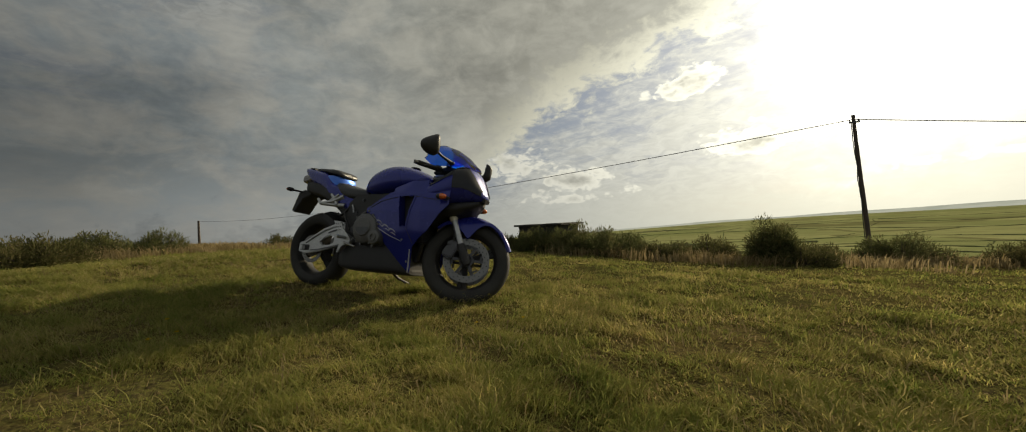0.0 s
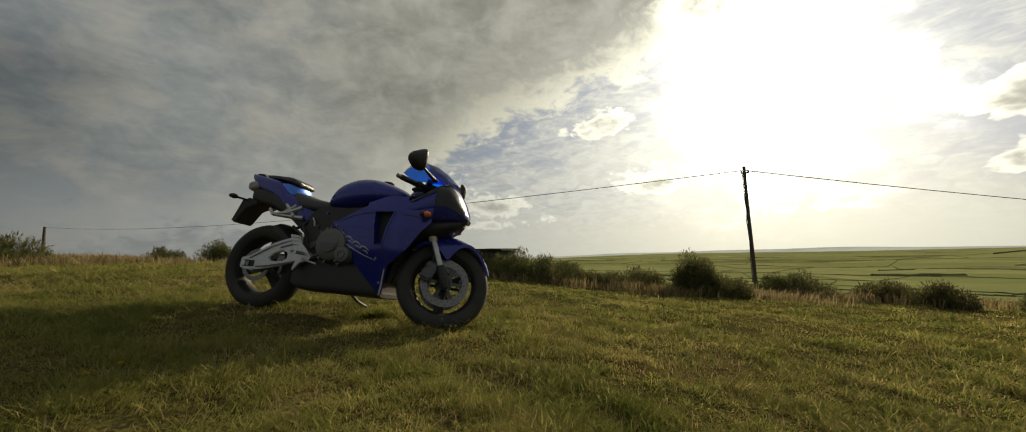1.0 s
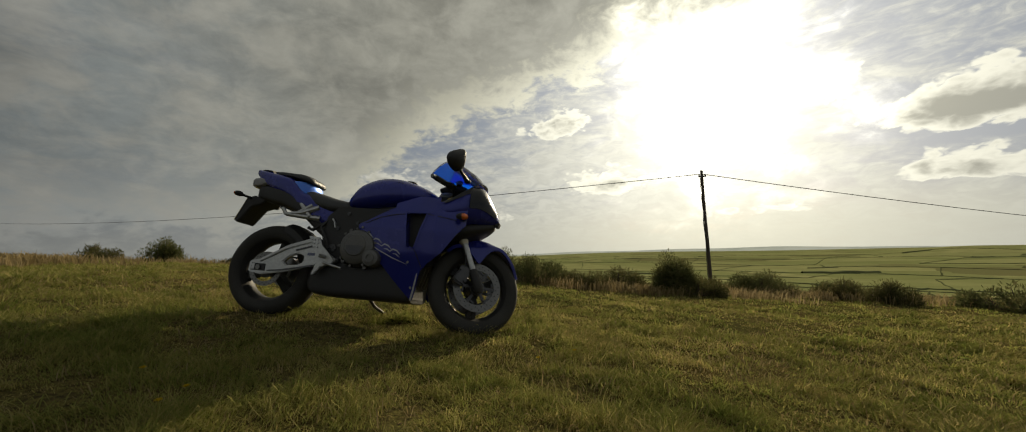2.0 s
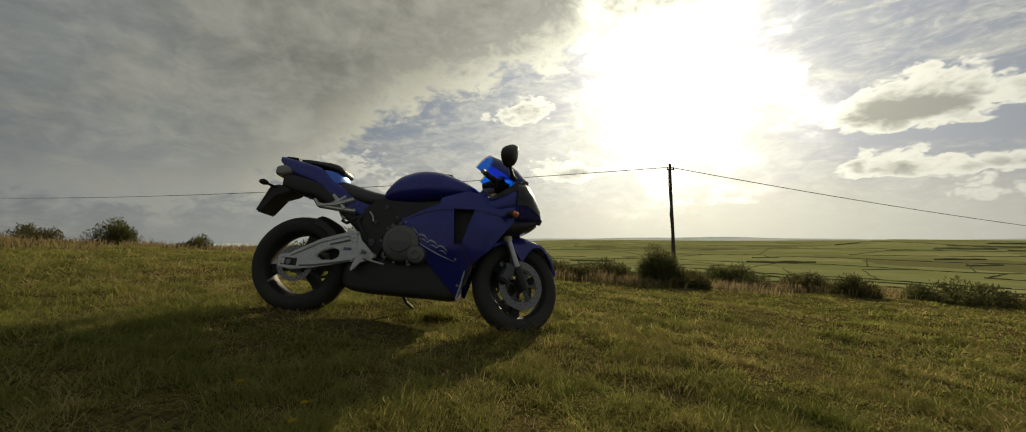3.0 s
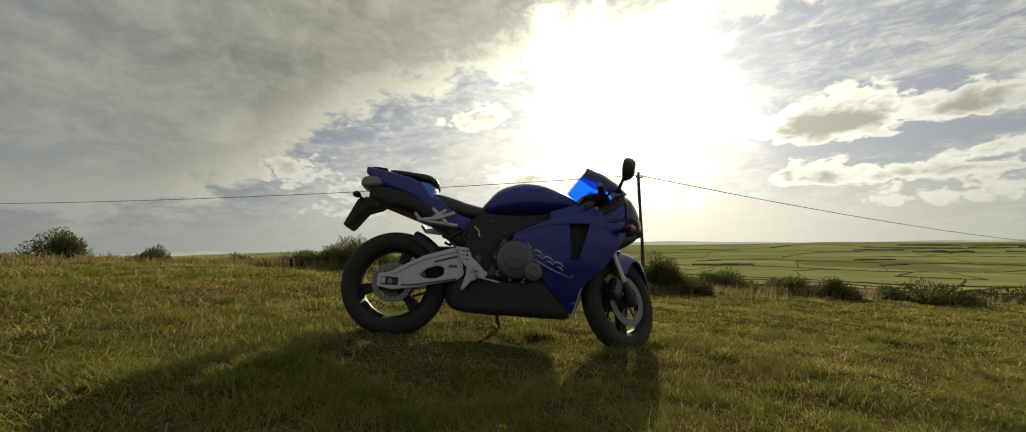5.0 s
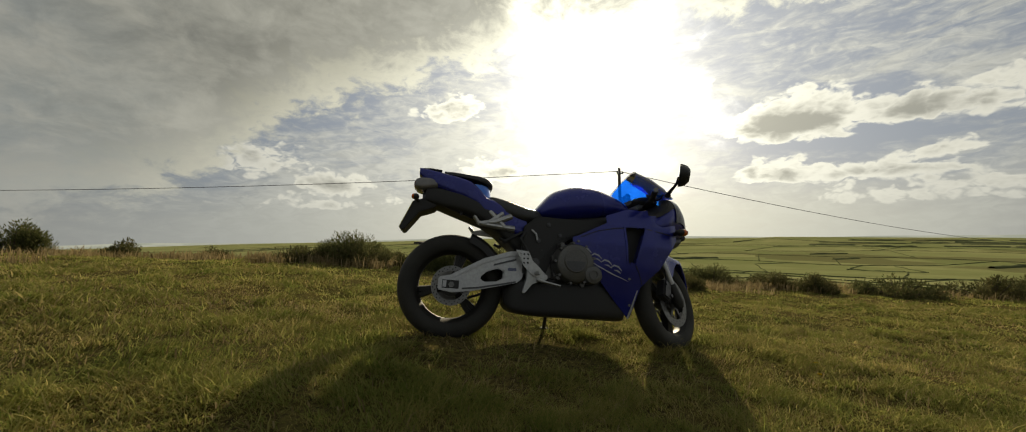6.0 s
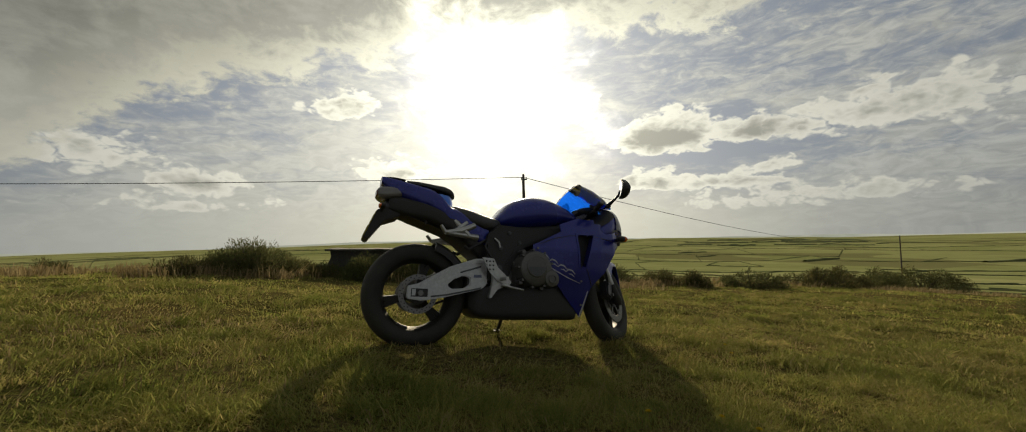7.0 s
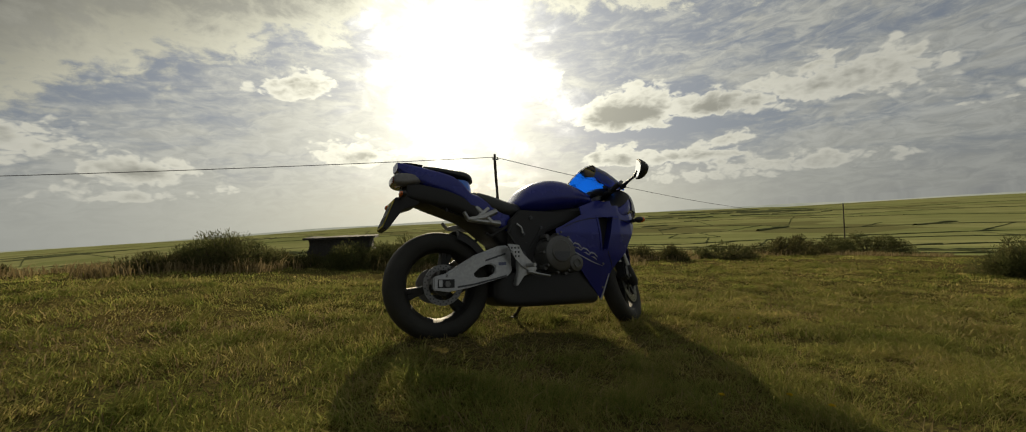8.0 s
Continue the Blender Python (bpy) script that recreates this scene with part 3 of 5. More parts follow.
def build_motorcycle():
    bike = thing("motorcycle", BIKE_AT, "blue sports motorcycle leaning on its side stand on grass", "motorcycle")

    # wheels and brakes
    wheel("rear_wheel", bike, REAR, 0.310, 0.080, 0.066, "gunmetal three-spoke rear rim with wide tyre", turn=75)
    wheel("front_wheel", bike, FRONT, 0.304, 0.055, 0.044, "gunmetal three-spoke front rim turned to the left", STEER, turn=-92)
    brake_disc("rear_brake_disc", bike, REAR, -0.092, 0.114, 0.084, carrier=False)
    part("rear_brake_carrier", moved(lathe([(0.02, -0.012), (0.060, -0.004), (0.060, 0.004), (0.02, 0.008)], 36), Matrix.Translation(REAR + Vector((0, -0.088, 0)))), DARK_METAL, bike)
    for s in (-1, 1):
        brake_disc("front_brake_disc", bike, FRONT, s * 0.062, 0.158, 0.112, STEER)
        cal = block((FRONT.x - 0.115, s * 0.075, FRONT.z + 0.055), (0.075, 0.065, 0.125), (0, 24, 0))
        c = part("brake_caliper", moved(cal, STEER), DARK_METAL, bike, "dark grey brake caliper", bevel=0.010)
        for q in (-1, 1):
            bolt = lathe([(0.0005, 0), (0.011, 0), (0.011, -0.008 * s * -1), (0.0005, -0.008 * s * -1)], 12)
            part("bolt", moved(bolt, STEER @ Matrix.Translation((FRONT.x - 0.115 - q * 0.016, s * 0.108, FRONT.z + 0.055 + q * 0.038))), DARK_METAL, c)
    cal = block((REAR.x + 0.09, -0.100, REAR.z + 0.085), (0.075, 0.045, 0.05), (0, -25, 0))
    part("rear_brake_caliper", cal, BLACK, bike, bevel=0.008)
    sprocket = lathe([(0.05, 0.085), (0.104, 0.085), (0.104, 0.091), (0.05, 0.091)], 44)
    part("sprocket", moved(sprocket, Matrix.Translation(REAR)), STEEL, bike)
    chain = tube([(REAR.x, 0.088, REAR.z + 0.104), (0.2, 0.088, 0.415), (0.42, 0.088, 0.43)], 0.008, 6)
    tube([(REAR.x, 0.088, REAR.z - 0.104), (0.2, 0.088, 0.29), (0.42, 0.088, 0.36)], 0.008, 6, chain)
    part("chain", chain, DARK_METAL, bike)

    # front fork, turned with the wheel
    for s in (-1, 1):
        low = Vector((FRONT.x - 0.005, s * 0.098, FRONT.z - 0.01))
        at = lambda d: tuple(low + RAKE * d)
        part("fork_tube", moved(tube([at(0.10), at(0.30)], 0.0215, 20), STEER), ALU, bike, "polished fork slider")
        part("fork_upper", moved(tube([at(0.335), at(0.50), at(0.62)], [0.027, 0.028, 0.028], 20), STEER), GOLD, bike, "pale gold upper fork leg")
        part("fork_seal", moved(tube([at(0.295), at(0.315), at(0.345)], [0.026, 0.030, 0.029], 20), STEER), CREAM, bike, "cream fork dust seal")
        foot = tube([at(-0.035), at(0.0), at(0.06), at(0.12)], [0.024, 0.034, 0.030, 0.026], 18)
        part("fork_foot", moved(foot, STEER), BLACK, bike)
    part("front_axle", moved(tube([(FRONT.x, -0.125, FRONT.z), (FRONT.x, 0.125, FRONT.z)], 0.014, 16), STEER), DARK_METAL, bike)

    # front mudguard with side flaps over the fork legs
    sec = []
    for i in range(25):
        f = i / 24
        a = radians(22 + 118 * f)
        flap = 0.035 + 0.150 * math.exp(-((f - 0.62) / 0.15) ** 2)
        tip = 0.35 + 0.65 * min(1, f / 0.35)
        crown = 0.326 + 0.012 * math.sin(math.pi * f)
        prof = [(crown - flap, 0.086 * tip + 0.01), (crown - flap * 0.5, 0.084 * tip + 0.008), (crown - 0.022, 0.074 * tip), (crown - 0.004, 0.042 * tip), (crown, 0.0)]
        prof = [(r, -y) for r, y in prof] + [(r, y) for r, y in prof[-2::-1]]
        prof = prof + [(r - 0.005, y * 0.94) for r, y in prof[::-1]]
        sec.append([(FRONT.x + r * math.cos(a), y, FRONT.z + r * math.sin(a)) for r, y in prof])
    part("front_mudguard", moved(loft(sec), STEER), BLUE, bike, "glossy blue front mudguard", smooth_deg=50)

    # fuel tank
    tank = body([(0.455, 0.05, 0.765, 0.80), (0.49, 0.105, 0.750, 0.845), (0.56, 0.145, 0.740, 0.925), (0.65, 0.165, 0.738, 0.968), (0.74, 0.172, 0.748, 0.985),
                 (0.84, 0.168, 0.762, 0.978), (0.95, 0.150, 0.785, 0.945), (1.04, 0.125, 0.80, 0.905), (1.085, 0.09, 0.81, 0.875)], 2.5, 6, 36)
    t = part("fuel_tank", tank, BLUE, bike, "glossy blue fuel tank")
    cap = lathe([(0.0005, 0), (0.038, 0), (0.040, 0.004), (0.036, 0.010), (0.0005, 0.012)], 32, False)
    part("filler_cap", moved(cap, pose(0.86, 0, 0.974, 90, 0, 0)), BLACK, t)
    for s in (-1, 1):
        logo = block((0.835, s * 0.1535, 0.912), (0.075, 0.003, 0.013), (-s * 24, 8, -s * 2))
        block((0.845, s * 0.149, 0.929), (0.05, 0.003, 0.008), (-s * 28, 10, -s * 2), logo)
        part("badge", logo, DECAL_DARK, t, "dull silver badge bars")

    # main frame and engine
    for s in (-1, 1):
        fr = plate([(0.36, 0.40), (0.50, 0.36), (0.56, 0.50), (0.64, 0.61), (0.84, 0.69), (1.0, 0.735), (1.0, 0.770), (0.72, 0.745), (0.46, 0.75), (0.38, 0.68)], s * 0.115, s * 0.150)
        part("frame_spar", fr, BLACK, bike, "black frame spar", bevel=0.008)
    part("engine_block", block((0.74, 0, 0.44), (0.44, 0.34, 0.26), (0, -6, 0)), CAST, bike, "grey cast crankcase", bevel=0.035)
    eng = lathe([(0.0005, -0.255), (0.092, -0.255), (0.106, -0.247), (0.116, -0.225), (0.120, -0.13), (0.0005, -0.13)], 48)
    cover = part("clutch_cover", moved(eng, Matrix.Translation((0.668, 0, 0.470))), CAST, bike, "grey cast clutch cover")
    part("cover_boss", moved(lathe([(0.0005, -0.262), (0.064, -0.262), (0.070, -0.256), (0.070, -0.24), (0.0005, -0.24)], 40), Matrix.Translation((0.664, 0, 0.482))), CAST, cover)
    moon = []
    for i in range(17):
        a = radians(180 + 180 * i / 16)
        moon.append((0.664 + 0.056 * math.cos(a), 0.478 + 0.056 * math.sin(a)))
    # flat dark half-moon paints the shade of a recess in the boss
    part("cover_recess", plate(moon, -0.2620, -0.2640), DARK_METAL, cover)
    for x, z in ((0.575, 0.385), (0.60, 0.575), (0.72, 0.352), (0.735, 0.565)):
        lug = lathe([(0.0005, -0.215), (0.013, -0.215), (0.016, -0.205), (0.017, -0.15), (0.0005, -0.15)], 14)
        part("casing_lug", moved(lug, Matrix.Translation((x, 0, z))), CAST, cover)
    small = lathe([(0.0005, -0.262), (0.020, -0.262), (0.020, -0.268), (0.028, -0.268), (0.028, -0.262), (0.048, -0.258), (0.056, -0.245), (0.058, -0.15), (0.0005, -0.15)], 36)
    part("timing_cover", moved(small, Matrix.Translation((0.770, 0, 0.408))), CAST, bike, "round grey engine cover")
    for k in range(9):
        a = 2 * math.pi * k / 9 + 0.3
        b = lathe([(0.0005, -0.250), (0.008, -0.250), (0.008, -0.20), (0.0005, -0.20)], 8)
        part("bolt", moved(b, Matrix.Translation((0.668 + 0.118 * math.cos(a), 0.006, 0.470 + 0.118 * math.sin(a)))), CAST, cover)
    part("cylinder_head", block((0.87, 0, 0.58), (0.26, 0.30, 0.22), (0, -28, 0)), BLACK, bike, bevel=0.02)
    # black block added to keep the gap behind the fairing edge dark
    part("radiator_guard", block((0.985, 0, 0.29), (0.03, 0.24, 0.24), (0, -6, 0)), BLACK, bike, bevel=0.006)
    part("radiator", block((1.06, 0, 0.55), (0.05, 0.34, 0.34), (0, -14, 0)), BLACK, bike, bevel=0.008)
    part("airbox", body([(0.5, 0.10, 0.66, 0.78), (0.75, 0.14, 0.62, 0.79), (1.05, 0.13, 0.68, 0.83), (1.15, 0.08, 0.72, 0.82)]), BLACK, bike)
    for q in (-0.09, -0.03, 0.03, 0.09):
        part("exhaust_header", tube([(0.98, q, 0.50), (1.06, q, 0.40), (1.02, q * 0.9, 0.27), (0.85, q * 0.6, 0.20), (0.6, q * 0.4, 0.20)], 0.018, 10), DARK_METAL, bike)

    # swing arm and rear suspension
    arm_out = [(-0.105, 0.352), (-0.105, 0.282), (-0.02, 0.270), (0.10, 0.290), (0.24, 0.325), (0.34, 0.350), (0.375, 0.38), (0.372, 0.50), (0.345, 0.535), (0.29, 0.530), (0.14, 0.475), (0.02, 0.405), (-0.04, 0.368)]
    hole1 = [(0.125, 0.365), (0.150, 0.343), (0.225, 0.350), (0.262, 0.372), (0.262, 0.412), (0.225, 0.425), (0.165, 0.402)]
    for s in (-1, 1):
        sw = plate(arm_out, s * 0.118, s * 0.152, [hole1 if s < 0 else hole1[::-1]])
        arm = part("swing_arm", sw, ALU, bike, "brushed aluminium swing arm", bevel=0.006)
        adj = plate([(-0.082, 0.338), (-0.082, 0.292), (0.012, 0.292), (0.012, 0.338)], s * 0.150, s * 0.1555)
        part("axle_slot", adj, BLACK, arm)
        nut = lathe([(0.0005, s * 0.15), (0.017, s * 0.15), (0.017, s * 0.166), (0.0005, s * 0.166)], 6)
        part("axle_nut", moved(nut, Matrix.Translation((REAR.x, 0, REAR.z + 0.003))), STEEL, arm)
        part("adjuster_plate", plate([(-0.078, 0.334), (-0.078, 0.298), (-0.058, 0.298), (-0.058, 0.334)], s * 0.1555, s * 0.159), ALU, arm)
        rail = plate([(-0.035, 0.362), (0.02, 0.392), (0.14, 0.461), (0.29, 0.515), (0.345, 0.520), (0.345, 0.507), (0.29, 0.500), (0.14, 0.446), (0.02, 0.376), (-0.03, 0.348)], s * 0.150, s * 0.162)
        part("upper_rail", rail, ALU, arm, "bright raised edge of the swing arm", bevel=0.003)
        # dark strip along the lower edge paints the shade of a recess
        shade_strip = plate([(0.03, 0.300), (0.12, 0.312), (0.24, 0.338), (0.335, 0.360), (0.335, 0.350), (0.24, 0.328), (0.12, 0.302), (0.03, 0.290)], s * 0.152, s * 0.1545)
        part("lower_seam", shade_strip, DARK_METAL, arm)
        part("swing_arm_rib", plate([(0.20, 0.447), (0.33, 0.490), (0.33, 0.478), (0.20, 0.437)], s * 0.152, s * 0.156), DARK_METAL, arm)
        part("warning_label", plate([(0.285, 0.415), (0.335, 0.417), (0.334, 0.435), (0.285, 0.433)], s * 0.152, s * 0.1535), DECAL_DARK, arm, "small illegible sticker on the swing arm")
    part("swing_arm_bridge", block((0.31, 0, 0.44), (0.10, 0.25, 0.14)), ALU, bike, bevel=0.012)
    part("shock", tube([(0.40, 0, 0.34), (0.42, 0, 0.5), (0.44, 0, 0.72)], 0.032, 14), BLACK, bike)
    part("inner_mudguard", loft([[(x, y, z) for y, z in ((-0.09, zz), (-0.08, zz + 0.02), (0.08, zz + 0.02), (0.09, zz))] for x, zz in ((0.35, 0.48), (0.32, 0.58), (0.22, 0.665), (0.08, 0.71), (-0.10, 0.77))]), BLACK, bike)
    hug = []
    for i in range(12):
        a = radians(33 + 40 * i / 11)
        hug.append([(REAR.x + r * math.cos(a), y, REAR.z + r * math.sin(a)) for r, y in ((0.27, -0.108), (0.31, -0.104), (0.334, -0.06), (0.338, 0), (0.334, 0.06), (0.31, 0.104), (0.27, 0.108), (0.275, 0.102), (0.33, 0.05), (0.333, 0), (0.33, -0.05), (0.275, -0.102))])
    part("rear_hugger", loft(hug), BLACK, bike, "black rear tyre hugger")

    # belly pan and lower fairing
    belly = body([(0.285, 0.095, 0.225, 0.31), (0.34, 0.140, 0.175, 0.365), (0.48, 0.172, 0.158, 0.385), (0.66, 0.192, 0.155, 0.385), (0.85, 0.190, 0.152, 0.40), (0.975, 0.176, 0.150, 0.38), (1.010, 0.150, 0.156, 0.36)], 6.0, 5, 44)
    part("belly_pan", belly, BLACK, bike, "black belly pan")

    vent = lambda x, z: 0.490 < z < 0.704 and 0.960 + (0.704 - z) * 0.10 < x < 1.096 - (0.704 - z) * 0.30
    for s in (-1, 1):
        side = mirrored if s > 0 else (lambda b: b)
        panel = side_panel([(0.655, 0.590, 0.622), (0.70, 0.555, 0.640), (0.76, 0.470, 0.672), (0.82, 0.385, 0.702), (0.88, 0.320, 0.732), (0.94, 0.255, 0.750), (1.00, 0.195, 0.768),
                            (1.028, 0.166, 0.772), (1.045, 0.225, 0.775), (1.075, 0.350, 0.784), (1.12, 0.400, 0.790), (1.20, 0.470, 0.795), (1.26, 0.560, 0.805), (1.33, 0.655, 0.815)],
                           0.0, 64, 34, vent)
        sp = part("side_fairing", side(panel), BLUE, bike, "glossy blue side fairing with a black air vent", smooth_deg=40)
        duct = bmesh.new()
        rows = []
        for (x, z) in ((0.960, 0.707), (1.098, 0.707), (1.034, 0.487), (0.983, 0.487)):
            rows.append([duct.verts.new((x + q, -skin(x, z, o), z)) for q, o in ((0, 0.003), (0.004, -0.05))])
        for i in range(4):
            a, b = rows[i], rows[(i + 1) % 4]
            duct.faces.new((a[0], b[0], b[1], a[1]))
        mesh_back = bmesh.new()
        mesh_back.faces.new([mesh_back.verts.new(r[1].co.copy()) for r in rows])
        part("vent_duct", side(duct), BLUE, sp, "blue walls of the side vent")
        part("vent_mesh", side(mesh_back), BLACK, sp, "black vent mesh")
        rim = bmesh.new()
        loop = [(0.959, 0.708), (1.030, 0.709), (1.099, 0.708), (1.066, 0.600), (1.035, 0.486), (0.982, 0.486), (0.970, 0.600), (0.959, 0.708)]
        strip_on_side(loop, 0.012, 0.004, rim)
        part("vent_trim", side(rim), BLUE, sp)
        letters = bmesh.new()
        for x, z in ((0.712, 0.553), (0.775, 0.521), (0.838, 0.489), (0.897, 0.461)):
            strip_on_side([(x - 0.016, z - 0.004), (x + 0.004, z + 0.012), (x + 0.030, z + 0.004), (x + 0.052, z - 0.018)], [0.003, 0.009, 0.008, 0.002], 0.003, letters)
            strip_on_side([(x + 0.006, z - 0.016), (x + 0.026, z - 0.018), (x + 0.048, z - 0.034)], [0.002, 0.007, 0.002], 0.003, letters)
        strip_on_side([(0.690, 0.532), (0.80, 0.466), (0.90, 0.420), (0.995, 0.386)], [0.002, 0.006, 0.006, 0.0015], 0.003, letters)
        part("stripe_decal", side(letters), DECAL, sp, "silver slanted decal strokes")
        for x, z in ((0.685, 0.600), (0.80, 0.390), (1.0, 0.40), (1.02, 0.25)):
            b = lathe([(0.0005, -0.004), (0.007, -0.004), (0.008, 0.0), (0.0005, 0.002)], 10)
            part("fairing_bolt", side(moved(b, Matrix.Translation((x, -skin(x, z, 0.001), z)))), STEEL, sp)
        for line in ([(0.70, 0.628), (0.80, 0.668), (0.90, 0.690), (0.955, 0.694)], [(1.035, 0.480), (1.06, 0.430), (1.085, 0.372)], [(1.10, 0.700), (1.18, 0.690), (1.26, 0.680), (1.325, 0.676)]):
            part("panel_joint", side(strip_on_side(line, 0.004, 0.0025)), BLACK, sp, "dark joint between fairing panels")
        lower_line = bmesh.new()
        strip_on_side([(1.018, 0.172), (1.034, 0.225), (1.060, 0.338)], [0.010, 0.012, 0.006], 0.003, lower_line)
        part("edge_stripe", side(lower_line), DECAL, sp, "pale edge of the lower fairing")

        # filler between tank and side fairing
        infill = side_panel([(0.87, 0.715, 0.775), (1.02, 0.745, 0.83), (1.10, 0.765, 0.825), (1.15, 0.78, 0.835)], -0.030, 16, 4)
        part("fairing_inner_panel", side(infill), BLUE, bike)
        cover = side_panel([(0.44, 0.69, 0.765), (0.56, 0.655, 0.752), (0.70, 0.645, 0.752), (0.85, 0.70, 0.772), (0.95, 0.74, 0.79)], -0.105, 20, 5)
        part("frame_cover", side(cover), BLACK, bike, "matt black frame cover")

    # upper cowl, headlamps, screen
    cowl_st = [(1.11, 0.205, 0.740, 0.805), (1.16, 0.232, 0.670, 0.825), (1.20, 0.236, 0.640, 0.848), (1.27, 0.222, 0.640, 0.905), (1.33, 0.194, 0.655, 0.955), (1.385, 0.162, 0.668, 0.952), (1.43, 0.130, 0.682, 0.898), (1.465, 0.092, 0.695, 0.832), (1.494, 0.050, 0.710, 0.772), (1.504, 0.015, 0.722, 0.750)]
    part("upper_cowl", body(cowl_st, 2.3, 6, 36), BLUE, bike, "glossy blue nose cowl")
    for s in (-1, 1):
        lamp = []
        for i in range(9):
            x = 1.335 + 0.155 * i / 8
            w = curve([(a[0], a[1]) for a in cowl_st], x)
            zb, zt = curve([(a[0], a[2]) for a in cowl_st], x), curve([(a[0], a[3]) for a in cowl_st], x)
            row = []
            for j in range(7):
                th = radians(-10 + 82 * (j / 6) * (1 - 0.28 * i / 8))
                c, sn = math.cos(th) ** (2 / 2.3), math.copysign(abs(math.sin(th)) ** (2 / 2.3), math.sin(th))
                row.append((x + 0.004, s * (w + 0.006) * c, (zb + zt) / 2 + (zt - zb + 0.010) / 2 * sn))
            lamp.append(row)
        part("headlamp", loft(lamp, False, False), GLOSS_BLACK, bike, "dark glass headlamp")
    part("nose_intake", block((1.485, 0, 0.715), (0.05, 0.07, 0.035), (0, 20, 0)), BLACK, bike, bevel=0.006)
    chin = body([(1.14, 0.15, 0.50, 0.70), (1.22, 0.165, 0.555, 0.70), (1.32, 0.145, 0.585, 0.70), (1.42, 0.095, 0.635, 0.705), (1.475, 0.04, 0.675, 0.715)])
    part("chin_cover", chin, BLACK, bike)
    rows = []
    for i in range(15):
        f = i / 14
        c = Vector((np.interp(f, (0, 0.35, 0.7, 1), (1.405, 1.335, 1.245, 1.150)), 0, np.interp(f, (0, 0.35, 0.7, 1), (0.970, 1.042, 1.104, 1.138))))
        e = Vector((np.interp(f, (0, 0.35, 0.7, 1), (1.345, 1.245, 1.15, 1.06)), np.interp(f, (0, 0.35, 0.7, 1), (0.130, 0.170, 0.178, 0.150)), np.interp(f, (0, 0.35, 0.7, 1), (0.935, 0.935, 0.940, 1.005))))
        row = []
        for j in range(-9, 10):
            a = j / 9 * math.pi / 2
            row.append((e.x + (c.x - e.x) * math.cos(a), e.y * math.sin(a), e.z + (c.z - e.z) * math.cos(a)))
        rows.append(row)
    outer = loft(rows, False, False)
    bmesh.ops.solidify(outer, geom=outer.faces[:], thickness=0.003)
    scr = part("windscreen", outer, SCREEN, bike, "translucent bright blue windscreen", smooth_deg=60)
    lip = [rows[-1][j] for j in range(19)]
    part("screen_edge", tube([(p[0] - 0.004, p[1], p[2] + 0.002) for p in lip], 0.0022, 8), BLACK, scr)
    dash = body([(1.10, 0.09, 0.90, 0.93), (1.15, 0.10, 0.89, 0.955), (1.22, 0.10, 0.89, 0.965), (1.28, 0.08, 0.90, 0.945)])
    part("dashboard", dash, BLACK, bike, "black instrument cluster")

    for s in (-1, 1):
        rows = []
        for i in range(9):
            x = 1.120 + 0.235 * i / 8
            w = curve([(a[0], a[1]) for a in cowl_st], x)
            zb, zt = curve([(a[0], a[2]) for a in cowl_st], x), curve([(a[0], a[3]) for a in cowl_st], x)
            row = []
            for j in range(7):
                th = radians(20 + 68 * j / 6)
                c, sn = math.cos(th) ** (2 / 2.3), math.sin(th) ** (2 / 2.3)
                row.append((x, s * (w + 0.005) * c, (zb + zt) / 2 + (zt - zb + 0.010) / 2 * sn))
            rows.append(row)
        liner = loft(rows, False, False)
        bmesh.ops.solidify(liner, geom=liner.faces[:], thickness=0.003)
        part("cockpit_liner", liner, BLACK, bike, "matt black inner cowl beside the instruments")

    # handlebars
    for s in (-1, 1):
        turn = pose(1.10, 0, 0.90, 0, 0, 14) @ pose(-1.10, 0, -0.90) if s < 0 else STEER
        bar = tube([(1.17, s * 0.10, 0.905), (1.165, s * 0.16, 0.915), (1.125, s * 0.215, 0.918)], 0.012, 12)
        hb = part("handlebar", moved(bar, turn), BLACK, bike)
        part("grip", moved(tube([(1.14, s * 0.195, 0.917), (1.060, s * 0.300, 0.924), (1.055, s * 0.305, 0.924)], [0.0175, 0.0175, 0.013], 14), turn), RUBBER, hb, "black rubber grip")
        part("bar_end", moved(tube([(1.055, s * 0.305, 0.924), (1.042, s * 0.322, 0.925)], 0.014, 12), turn), STEEL, hb)
        part("lever", moved(tube([(1.185, s * 0.18, 0.915), (1.170, s * 0.235, 0.912), (1.105, s * 0.315, 0.905)], [0.008, 0.006, 0.006], 8), turn), BLACK, hb)
        part("switch_pod", moved(block((1.150, s * 0.182, 0.918), (0.05, 0.035, 0.045), (0, 0, -s * 34)), turn), BLACK, hb, bevel=0.008)
    res = lathe([(0.0005, 0.0), (0.020, 0.0), (0.022, 0.03), (0.020, 0.034), (0.0005, 0.034)], 18)
    part("brake_reservoir", moved(res, STEER @ pose(1.165, -0.16, 0.915, 90, 0, 0)), BLACK, bike)
    part("top_yoke", moved(block((1.10, 0, 0.86), (0.09, 0.24, 0.03), (0, -24, 0)), STEER), ALU, bike, bevel=0.01)
